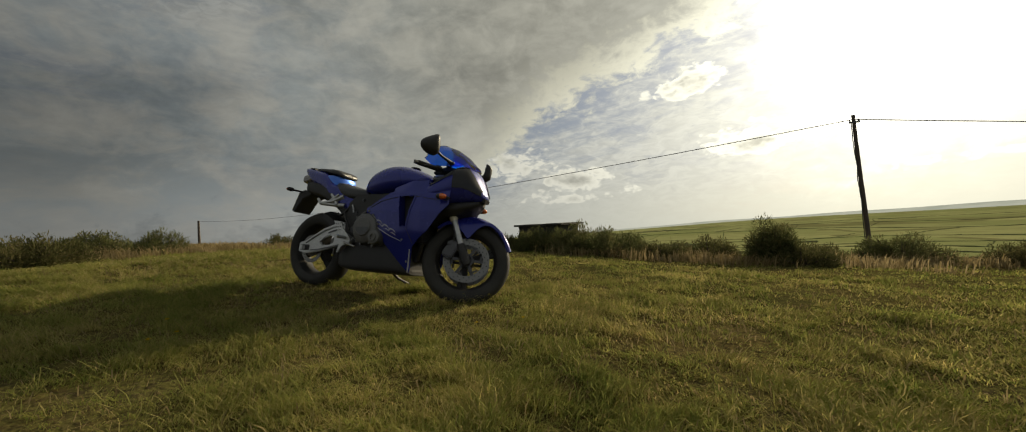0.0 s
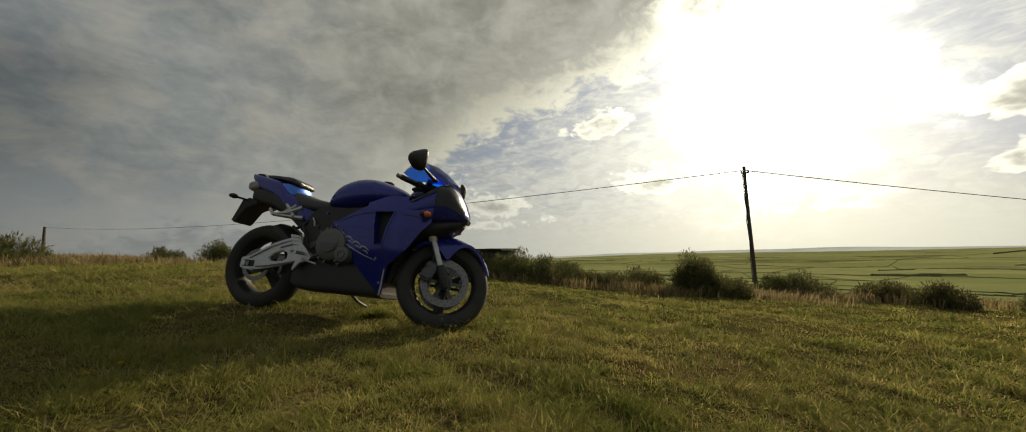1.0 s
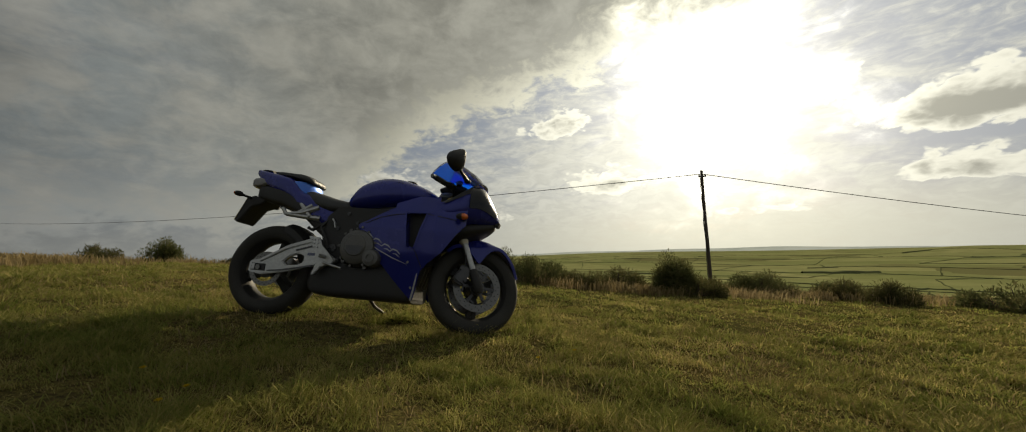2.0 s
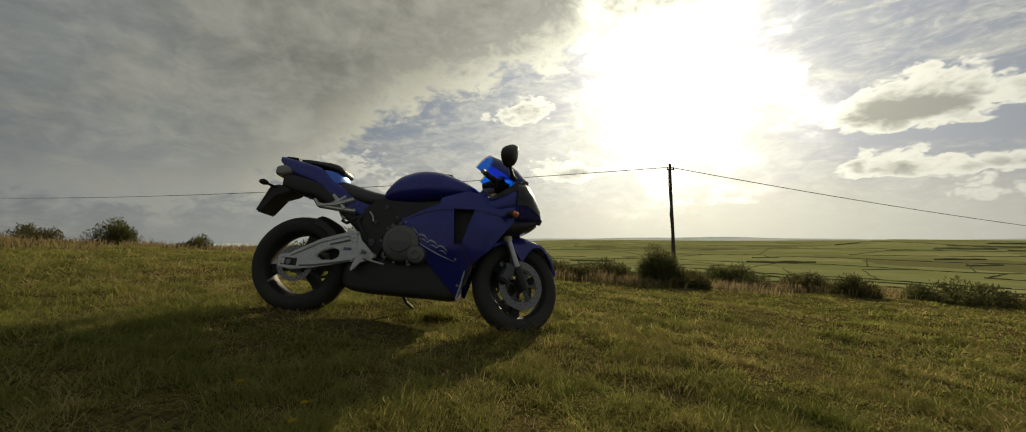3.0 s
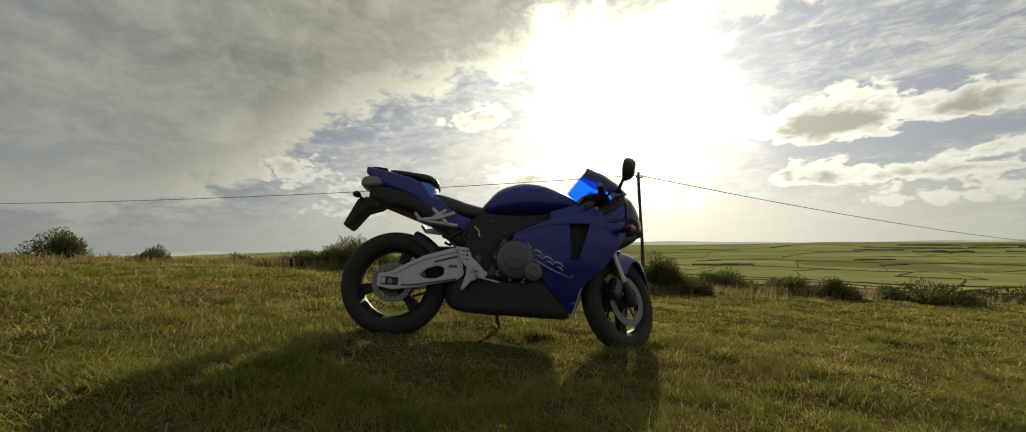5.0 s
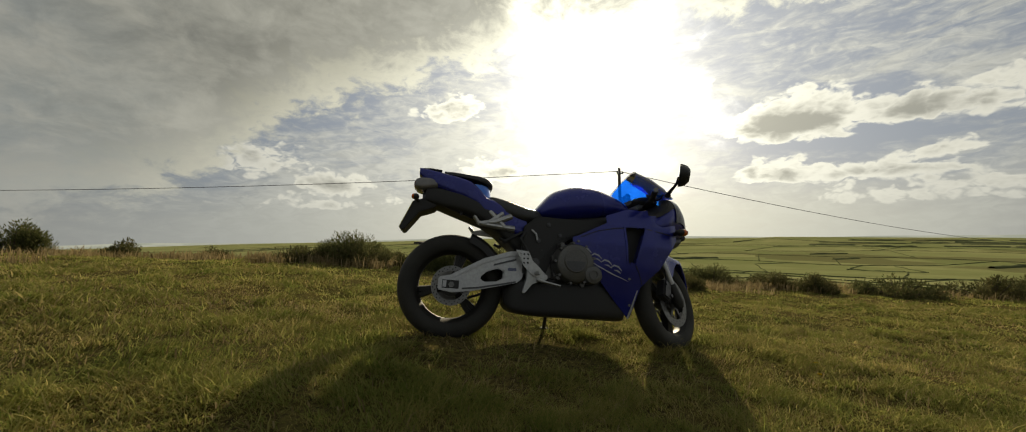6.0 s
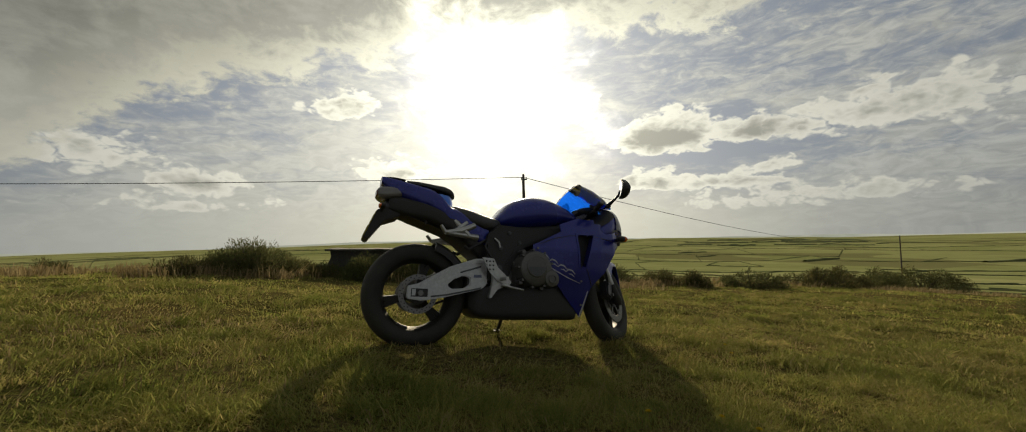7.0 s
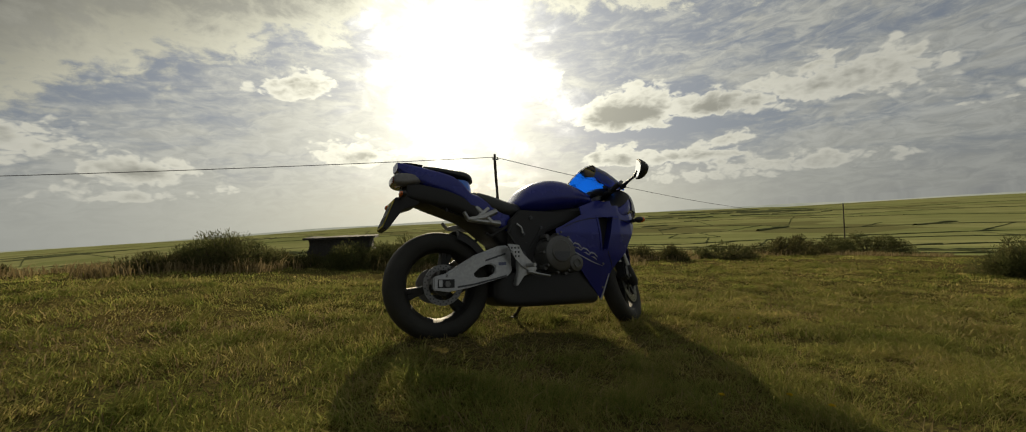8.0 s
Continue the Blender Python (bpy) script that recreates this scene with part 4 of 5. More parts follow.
    for s in (-1, 1):
        part("brake_hose", moved(tube([(1.16, s * 0.12, 0.88), (1.24, s * 0.13, 0.78), (1.25, s * 0.11, 0.58), (1.27, s * 0.10, 0.42), (FRONT.x - 0.1, s * 0.09, FRONT.z + 0.12)], 0.005, 8), STEER), BLACK, bike)

    # mirrors and indicators
    for s in (-1, 1):
        stalk = tube([(1.300, s * 0.165, 0.955), (1.285, s * 0.25, 0.975), (1.278, s * 0.300, 0.990), (1.270, s * 0.335, 1.010)], [0.015, 0.009, 0.0085, 0.012], 12)
        mir = part("mirror", stalk, BLACK, bike, "black mirror on a curved stalk")
        part("mirror_foot", ball((1.302, s * 0.165, 0.952), (0.022, 0.016, 0.014)), BLACK, mir)
        shell = bmesh.new()
        rings = []
        for i in range(9):
            f = i / 8
            r = math.sqrt(max(0.0, 1 - f ** 2.2))
            rings.append([(0.055 * f, 0.050 * r * math.cos(2 * math.pi * j / 28) * (1.0 - 0.38 * math.sin(2 * math.pi * j / 28)), 0.060 * r * (math.sin(2 * math.pi * j / 28) + 0.28 * max(0.0, math.sin(2 * math.pi * j / 28)) ** 4)) for j in range(28)])
        shell = loft([[(p[0] + 0.0, p[1], p[2]) for p in g] for g in rings[:-1]])
        m = pose(1.262, s * 0.348, 1.026, 0, 8, s * 30) @ pose(0, 0, 0, s * 26, 0, 0) @ Matrix.Diagonal((1.15, 1.22, 1.12, 1))
        part("mirror_shell", moved(shell, m), BLACK, mir)
        glass = loft([[(-0.002 - 0.001 * q, 0.043 * math.cos(2 * math.pi * j / 28) * (1.0 - 0.38 * math.sin(2 * math.pi * j / 28)), 0.052 * (math.sin(2 * math.pi * j / 28) + 0.28 * max(0.0, math.sin(2 * math.pi * j / 28)) ** 4)) for j in range(28)] for q in (0, 1)])
        part("mirror_glass", moved(glass, m), MIRROR, mir, "mirror glass reflecting the sky")
        arm = tube([(1.320, s * 0.19, 0.695), (1.320, s * 0.255, 0.694)], 0.013, 10)
        ind = part("indicator", arm, BLACK, bike, "amber front indicator on a short black stalk")
        part("indicator_body", ball((1.314, s * 0.268, 0.693), (0.034, 0.028, 0.021)), BLACK, ind)
        part("amber_lens", ball((1.328, s * 0.270, 0.693), (0.029, 0.026, 0.0205)), AMBER, ind, "amber lens")

    # seats and tail
    seat = body([(0.14, 0.085, 0.76, 0.858), (0.19, 0.118, 0.745, 0.868), (0.28, 0.140, 0.72, 0.848), (0.38, 0.138, 0.70, 0.820), (0.47, 0.110, 0.71, 0.806), (0.53, 0.07, 0.72, 0.800)], 3.0)
    part("rider_seat", seat, VINYL, bike, "black vinyl rider seat")
    tail = body([(0.40, 0.120, 0.60, 0.745), (0.30, 0.135, 0.625, 0.790), (0.20, 0.142, 0.680, 0.838), (0.150, 0.142, 0.718, 0.852), (0.10, 0.139, 0.772, 0.905), (0.05, 0.134, 0.798, 0.945), (0.0, 0.128, 0.822, 0.962), (-0.10, 0.111, 0.860, 0.984), (-0.19, 0.088, 0.905, 1.004), (-0.265, 0.055, 0.972, 1.018)], 4.2, 6, 36)
    part("tail_cowl", tail, BLUE, bike, "glossy blue tail cowl")
    pad = body([(0.188, 0.045, 0.922, 0.938), (0.180, 0.075, 0.915, 0.952), (0.150, 0.104, 0.918, 0.972), (0.10, 0.112, 0.930, 0.984), (0.05, 0.105, 0.945, 0.988), (-0.05, 0.095, 0.962, 0.998), (-0.115, 0.070, 0.975, 1.004)], 3.4)
    part("pillion_pad", pad, VINYL, bike, "black vinyl pillion pad with a pale sheen")
    step = bmesh.new()
    rows = []
    for z, back in ((0.800, 0.0), (0.830, 0.0), (0.880, -0.003), (0.910, -0.008), (0.922, -0.016)):
        rows.append([(0.045 + (0.142 + back) * math.cos(a) ** 0.5, (0.128 + back) * math.sin(a), z) for a in [radians(-88 + 176 * i / 32) for i in range(33)]])
    step = loft(rows, False, False)
    bmesh.ops.solidify(step, geom=step.faces[:], thickness=0.004)
    # hump takes the lighter blue that paints the sun's reflection on it
    part("seat_hump", step, SUNLIT_BLUE, bike, "metallic blue hump in front of the pillion pad, sun sheen painted in")
    tip = body([(-0.13, 0.085, 0.985, 1.006), (-0.20, 0.070, 0.995, 1.016), (-0.25, 0.04, 1.004, 1.020)], 3)
    part("tail_lip", tip, BLACK, bike)
    # undertail widened up the tail sides, its black standing in for their shade
    under = body([(0.42, 0.10, 0.50, 0.66), (0.33, 0.12, 0.545, 0.70), (0.20, 0.143, 0.655, 0.785), (0.05, 0.131, 0.728, 0.860), (-0.08, 0.110, 0.760, 0.885), (-0.18, 0.086, 0.788, 0.895), (-0.215, 0.07, 0.80, 0.885)], 4.6, 6, 36)
    part("undertail", under, BLACK, bike, "black plastic undertail, its raised sides painting shade on the tail")
    light = body([(-0.10, 0.100, 0.900, 0.945), (-0.16, 0.096, 0.880, 0.952), (-0.235, 0.082, 0.872, 0.955), (-0.272, 0.070, 0.880, 0.948), (-0.284, 0.058, 0.890, 0.938)], 4.0)
    tl = part("tail_light", light, LENS, bike, "clear grey tail lamp")
    part("red_lens", body([(-0.268, 0.060, 0.885, 0.940), (-0.288, 0.052, 0.892, 0.934), (-0.292, 0.040, 0.900, 0.926)], 4.0), REDLENS, tl, "dark red rear lens")
    outlet = lathe([(0.028, -0.02), (0.040, -0.02), (0.043, 0.0), (0.043, 0.09), (0.0005, 0.09), (0.0005, 0.02), (0.028, 0.02)], 28)
    part("exhaust_outlet", moved(outlet, pose(-0.215, 0, 0.838, 0, 0, 90) @ pose(0, 0, 0, 0, 180, 0) @ pose(0, 0, 0, 180, 0, 0)), DARK_METAL, bike, "dark underseat exhaust outlet")
    holder = plate([(-0.135, 0.790), (-0.235, 0.815), (-0.285, 0.800), (-0.352, 0.640), (-0.335, 0.618), (-0.322, 0.622), (-0.240, 0.735), (-0.160, 0.765)], -0.075, 0.075)
    ph = part("plate_holder", holder, BLACK, bike, "black rear mudguard and plate holder", bevel=0.006)
    pl = block((-0.319, 0, 0.712), (0.004, 0.152, 0.170), (0, 22, 0))
    num = part("number_plate", pl, PLATE, ph, "yellow rear number plate", bevel=0.0015)
    for y in (-0.052, -0.020, 0.018, 0.050):
        for z in (0.038, -0.038):
            part("plate_bar", block((-0.3195 - 0.0025 + z * 0.40, y, 0.712 + z * 0.93), (0.003, 0.018, 0.055), (0, 22, 0)), BLACK, num)
    part("plate_backing", block((-0.313, 0, 0.714), (0.006, 0.154, 0.176), (0, 22, 0)), BLACK, ph)
    for s in (-1, 1):
        ind = part("rear_indicator", tube([(-0.255, s * 0.06, 0.795), (-0.262, s * 0.15, 0.795)], 0.008, 10), BLACK, bike, "rear indicator on a black stalk")
        part("indicator_body", ball((-0.264, s * 0.172, 0.796), (0.020, 0.032, 0.018)), BLACK, ind)
        part("amber_lens", ball((-0.275, s * 0.173, 0.796), (0.013, 0.028, 0.015)), AMBER, ind)
    part("luggage_hook", tube([(0.0, -0.085, 0.775), (0.005, -0.10, 0.74), (0.0, -0.10, 0.725)], 0.007, 8), BLACK, bike)

    # footrests
    for s in (-1, 1):
        side = mirrored if s > 0 else (lambda b: b)
        heel = plate([(0.325, 0.528), (0.400, 0.522), (0.425, 0.470), (0.470, 0.430), (0.512, 0.385), (0.500, 0.360), (0.455, 0.375), (0.415, 0.395), (0.372, 0.440)], -0.205, -0.212,
                     [ring(0.352 + 0.022 * i, 0.505 - 0.024 * j + 0.0 * i, 0.0065, 8) for i in range(3) for j in range(3) if i * 0.4 + 2 - j > 0.3])
        hl = part("heel_plate", side(heel), ALU, bike, "drilled aluminium heel plate")
        part("peg_bracket", side(plate([(0.40, 0.45), (0.52, 0.39), (0.515, 0.37), (0.43, 0.34), (0.385, 0.285), (0.372, 0.29), (0.395, 0.37)], -0.165, -0.204, [ring(0.437, 0.398, 0.013, 10)])), ALU, bike, "aluminium footrest bracket", bevel=0.004)
        part("foot_peg", side(tube([(0.45, -0.21, 0.402), (0.452, -0.285, 0.400)], [0.013, 0.011], 12)), ALU, hl)
        part("brake_pedal", side(tube([(0.45, -0.215, 0.365), (0.52, -0.225, 0.348), (0.585, -0.235, 0.335)], [0.009, 0.008, 0.007], 8)), ALU, hl)
        hanger = tube([(0.30, -0.125, 0.735), (0.205, -0.150, 0.690), (0.105, -0.165, 0.672)], [0.021, 0.017, 0.014], 10)
        tube([(0.32, -0.125, 0.66), (0.21, -0.150, 0.665), (0.105, -0.165, 0.672)], [0.022, 0.015, 0.013], 10, hanger)
        tube([(0.17, -0.13, 0.755), (0.26, -0.15, 0.665)], [0.016, 0.014], 10, hanger)
        tube([(0.25, -0.13, 0.75), (0.16, -0.155, 0.68)], [0.014, 0.012], 10, hanger)
        pg = part("pillion_peg_hanger", side(hanger), ALU, bike, "aluminium pillion footrest hanger")
        part("pillion_peg", side(tube([(0.105, -0.168, 0.672), (0.075, -0.176, 0.712)], [0.013, 0.010], 10)), ALU, pg)
        part("subframe_tube", side(tube([(0.40, -0.12, 0.66), (0.27, -0.118, 0.585), (0.24, -0.116, 0.60)], 0.011, 10)), BLACK, bike)
    for x, z, r in ((0.455, 0.470, 0.024), (0.47, 0.600, 0.013), (0.60, 0.640, 0.011), (0.53, 0.700, 0.012), (0.50, 0.395, 0.012)):
        bolt = lathe([(0.0005, -0.160), (r * 0.5, -0.160), (r * 0.55, -0.157), (r, -0.157), (r * 1.05, -0.145), (0.0005, -0.145)], 20)
        part("frame_bolt", moved(bolt, Matrix.Translation((x, 0, z))), DARK_METAL, bike)
    part("breather_hose", tube([(0.425, -0.155, 0.66), (0.450, -0.166, 0.635), (0.458, -0.166, 0.60)], 0.006, 8), ALU, bike, "short pale breather hose")
    part("frame_rib", plate([(0.50, 0.50), (0.515, 0.495), (0.60, 0.615), (0.82, 0.700), (0.82, 0.708), (0.59, 0.630)], -0.150, -0.156), BLACK, bike, bevel=0.002)
    part("wiring_cover", body([(0.42, 0.135, 0.50, 0.60), (0.48, 0.150, 0.49, 0.60), (0.55, 0.145, 0.50, 0.59)], 3.0), DARK_METAL, bike)
    part("hose", tube([(0.42, -0.13, 0.70), (0.36, -0.16, 0.60), (0.41, -0.17, 0.52), (0.44, -0.17, 0.46)], 0.008, 8), BLACK, bike)
    part("side_cover", block((0.45, 0, 0.56), (0.14, 0.26, 0.30), (0, -8, 0)), BLACK, bike, bevel=0.02)
    stand = tube([(0.600, 0.10, 0.20), (0.622, 0.20, 0.115), (0.645, 0.295, 0.075)], [0.013, 0.011, 0.012], 10)
    st = part("side_stand", stand, BLACK, bike, "black steel side stand")
    part("stand_foot", block((0.647, 0.300, 0.070), (0.06, 0.04, 0.008), (11, 0, 0)), RUBBER, st, bevel=0.003)
    # the bodywork sits a little nose-up on its wheels
    rolling = ("rear_wheel", "front_wheel", "rear_brake", "front_brake", "brake_caliper", "sprocket", "chain", "fork", "front_axle", "front_mudguard", "swing_arm", "rear_hugger", "brake_hose")
    for ob in bike.children:
        if not ob.name.startswith(rolling):
            for piece in (ob, *ob.children_recursive):
                piece.data.transform(BODY)
    return bike


build_motorcycle()


# ---- telegraph poles and wires ----
def z_at(x, y):
    return float(ground_height(x, y))


def build_pole(x, y, top, radius, label, lean=(0, 0), group="telegraph poles", fittings=True):
    base = z_at(x, y) - 0.3
    pole = thing("telegraph_pole", pose(x, y, base), label, "utility pole", group)
    h = top - base
    rng = random.Random(int(x * 10))
    pts, rad = [], []
    for i in range(13):
        f = i / 12
        pts.append((lean[0] * f + 0.01 * math.sin(f * 7), lean[1] * f + 0.01 * math.cos(f * 5), h * f))
        rad.append(radius * (1.15 - 0.35 * f) * (1 + rng.uniform(-0.02, 0.02)))
    part("shaft", tube(pts, rad, 14), WOODPOLE, pole)
    if fittings:
        part("cap", tube([(lean[0], lean[1], h - 0.01), (lean[0], lean[1], h + 0.03)], [radius * 0.85, radius * 0.6], 12), DARK_METAL, pole)
        arm = part("bracket", block((lean[0], lean[1] - radius, h - 0.28), (0.36, 0.05, 0.07)), DARK_METAL, pole)
        for s in (-1, 1):
            part("insulator", tube([(lean[0] + s * 0.15, lean[1] - radius, h - 0.26), (lean[0] + s * 0.15, lean[1] - radius, h - 0.16)], [0.035, 0.022], 10), GLOSS_BLACK, arm)
        down = [(lean[0] * f - radius * 1.1 - 0.05 * math.sin(f * 14) ** 2, lean[1] * f - radius, h * f) for f in (0.12, 0.3, 0.42, 0.5, 0.58, 0.66, 0.74, 0.82, 0.95)]
        part("down_cable", tube(down, 0.016, 6), WIRE, pole)
    return pole


POLE = (9.42, 18.6, 4.08)
build_pole(POLE[0], POLE[1], POLE[2], 0.080, "dark weathered wooden telegraph pole with a cable down its side", (-0.10, 0.0))
build_pole(-84.6, 46.0, 6.9, 0.22, "pale grey distant telegraph pole on the ridge", fittings=False)
FAR_POLE = (132.4, 55.4, -1.4)
build_pole(*FAR_POLE, 0.16, "far dark wooden telegraph pole down the slope", fittings=False)


def build_wire(a, b, sag, radius, label):
    pts = []
    for i in range(41):
        f = i / 40
        p = Vector(a).lerp(Vector(b), f)
        pts.append((p.x, p.y, p.z - 4 * sag * f * (1 - f)))
    ob = part("overhead_wire", tube(pts, radius, 6), WIRE)
    tagged(ob, label, "overhead wire", "overhead wires")


build_wire((POLE[0] - 0.1, POLE[1], POLE[2] - 0.15), (-84.6, 46.0, 6.8), 1.25, 0.017, "thin black overhead wire running up to the ridge")
build_wire((POLE[0] - 0.1, POLE[1], POLE[2] - 0.15), (FAR_POLE[0], FAR_POLE[1], FAR_POLE[2] - 0.1), 2.6, 0.018, "thin black overhead wire running down the slope")


# ---- trough ----
def build_trough():
    x, y = 0.02, 5.95
    z = z_at(x, y) - 0.03
    t = thing("stone_trough", pose(x, y, z, 0, 2.5, -14), "low dark concrete trough with a flat overhanging slab lid", "trough")
    rng = random.Random(4)
    b = block((0, 0, 0.28), (1.06, 0.80, 0.56))
    bmesh.ops.subdivide_edges(b, edges=b.edges[:], cuts=7, use_grid_fill=True)
    for v in b.verts:
        v.co += Vector((rng.uniform(-1, 1), rng.uniform(-1, 1), rng.uniform(-1, 1))) * 0.014
        if v.co.z > 0.36 and abs(v.co.x) > 0.4:
            v.co.x *= 0.94
    part("wall", b, CONCRETE, t)
    s = block((0, 0, 0.580), (1.18, 0.92, 0.035))
    bmesh.ops.subdivide_edges(s, edges=s.edges[:], cuts=5, use_grid_fill=True)
    for v in s.verts:
        v.co.z += 0.010 * math.sin(v.co.x * 4) + rng.uniform(-0.005, 0.005)
    part("slab_lid", s, CONCRETE, t, "thin flat concrete slab")


build_trough()


# ---- gorse ----
def build_bush(x, y, w, d, h, seed, clumps, label, loose=0.2, lift=0.0):
    rng = np.random.default_rng(seed)
    z = z_at(x, y) - 0.02
    bush = thing("gorse_bush", pose(x, y, z, 0, 0, float(rng.uniform(0, 360))), label, "bush", "gorse bushes")
    stems = bmesh.new()
    verts, faces = [], []
    need = 0
    centres = []
    for k in range(clumps):
        a = rng.uniform(0, 2 * np.pi)
        r = math.sqrt(rng.uniform(0, 1)) * 0.92
        cx, cy = r * math.cos(a) * w / 2, r * math.sin(a) * d / 2
        top = h * (1 - 0.62 * r ** 1.8) * rng.uniform(0.66, 1.08) + lift
        centres.append((cx, cy, top, rng.uniform(0.10, 0.20) * (0.7 + 0.6 * h)))
        if k < 26:
            tube([(cx * 0.15, cy * 0.15, 0), (cx * 0.5, cy * 0.55, top * 0.45), (cx, cy, top * 0.93)], [0.018, 0.012, 0.004], 5, stems)
    for cx, cy, top, size in centres:
        fine = 1.0 if math.hypot(x - 1, y + 2.5) < 10.5 else 0.0
        n = int((210 + 150 * fine) * (size / 0.15))
        u = rng.normal(size=(n, 3))
        u /= np.linalg.norm(u, axis=1)[:, None]
        rad = size * rng.uniform(0.25, 1.0, n) ** 0.6
        p = u * rad[:, None] * np.array([1.0, 1.0, 1.15]) + np.array([cx, cy, max(top - size * 0.8, size * 0.55)])
        deep = rng.uniform(0, 1, n) < 0.40
        p[deep, 2] *= rng.uniform(0.1, 1.0, deep.sum())
        p[:, 2] = np.maximum(p[:, 2], 0.01)
        axis = u * 0.8 + rng.normal(size=(n, 3)) * 0.5 + np.array([0, 0, 0.55])
        axis /= np.linalg.norm(axis, axis=1)[:, None]
        long = rng.uniform(0.03, 0.075, n) * (1 - 0.12 * fine) * (1 + loose * (rng.uniform(0, 1, n) < 0.12) * 4)
        side = np.cross(axis, rng.normal(size=(n, 3)))
        side /= np.linalg.norm(side, axis=1)[:, None]
        wd = rng.uniform(0.006, 0.013, n) * (1 - 0.45 * fine)
        for i in range(n):
            b0 = len(verts)
            q, ax, sd = p[i], axis[i] * long[i], side[i] * wd[i]
            verts += [tuple(q - sd * 0.4), tuple(q + sd * 0.4), tuple(q + ax * 0.5 + sd), tuple(q + ax), tuple(q + ax * 0.5 - sd)]
            faces.append((b0, b0 + 1, b0 + 2, b0 + 3, b0 + 4))
    part("stem", stems, BARK, bush)
    ob = new("foliage", mesh_from("foliage", verts, faces, BRACKEN if label == LOW else GORSE, True))
    ob.parent = bush
    return bush


ROUND = "dark green rounded gorse bush at the grass edge"
LOW = "low sprawling brown bracken and gorse with dry grass"
for row in [
    (4.02, 5.05, 0.60, 0.5, 0.80, 1, 34, ROUND), (3.12, 5.4, 1.3, 0.9, 0.42, 2, 26, LOW), (4.67, 5.46, 0.9, 0.7, 0.38, 3, 20, LOW), (4.3, 4.64, 0.8, 0.6, 0.30, 31, 14, LOW),
    (5.94, 6.11, 1.3, 0.9, 0.52, 4, 28, ROUND), (7.26, 5.87, 1.3, 0.8, 0.42, 5, 24, LOW), (7.48, 4.94, 0.9, 0.7, 0.36, 6, 16, LOW),
    (1.44, 4.83, 1.9, 0.9, 0.50, 7, 44, ROUND), (2.38, 5.06, 1.1, 0.8, 0.32, 8, 20, LOW), (0.80, 5.12, 1.35, 0.9, 0.60, 9, 46, ROUND), (0.05, 5.12, 1.1, 0.6, 0.50, 32, 34, ROUND), (-0.55, 5.2, 0.7, 0.4, 0.24, 33, 14, LOW),
    (-1.79, 5.49, 1.6, 1.0, 0.60, 10, 44, ROUND), (-2.55, 5.36, 0.9, 0.7, 0.30, 11, 18, LOW), (-0.99, 5.62, 0.9, 0.7, 0.34, 12, 20, LOW),
    (9.08, 4.63, 1.6, 1.0, 0.42, 13, 26, ROUND), (12.31, 5.14, 2.0, 1.2, 0.55, 14, 24, LOW), (15.53, 6.21, 2.6, 1.4, 0.75, 15, 32, LOW), (18.77, 6.53, 2.6, 1.4, 0.85, 16, 40, ROUND), (24.77, 7.8, 4.0, 2.0, 1.15, 17, 60, ROUND),
    (9.05, -0.35, 1.1, 0.9, 0.58, 18, 30, ROUND),
    (-8.8, 7.5, 1.25, 0.9, 0.80, 19, 26, ROUND), (-8.54, 10.11, 1.6, 0.9, 0.52, 20, 22, LOW), (-6.88, 11.18, 0.9, 0.7, 0.50, 21, 14, LOW), (-13.01, 9.42, 2.0, 1.2, 0.55, 22, 22, LOW),
    (-4.95, -0.15, 1.3, 0.8, 0.42, 23, 30, LOW), (-6.3, 1.95, 0.85, 0.7, 0.52, 24, 26, ROUND), (-8.6, 1.95, 1.7, 1.0, 0.55, 25, 26, ROUND), (-7.9, 0.45, 1.9, 1.0, 0.38, 26, 28, LOW), (-13.5, 3.6, 3.0, 1.5, 0.55, 27, 24, LOW), (-11.0, 1.2, 2.6, 1.4, 0.62, 28, 26, LOW),
]:
    build_bush(*row)


# ---- grass ----
def swirl(xy):
    """The way the wind has laid the grass at each place, as an angle."""
    return np.array([7.0 * noise.noise((x * 1.3, y * 1.3, 2.0)) + 2.0 for x, y in xy.tolist()])


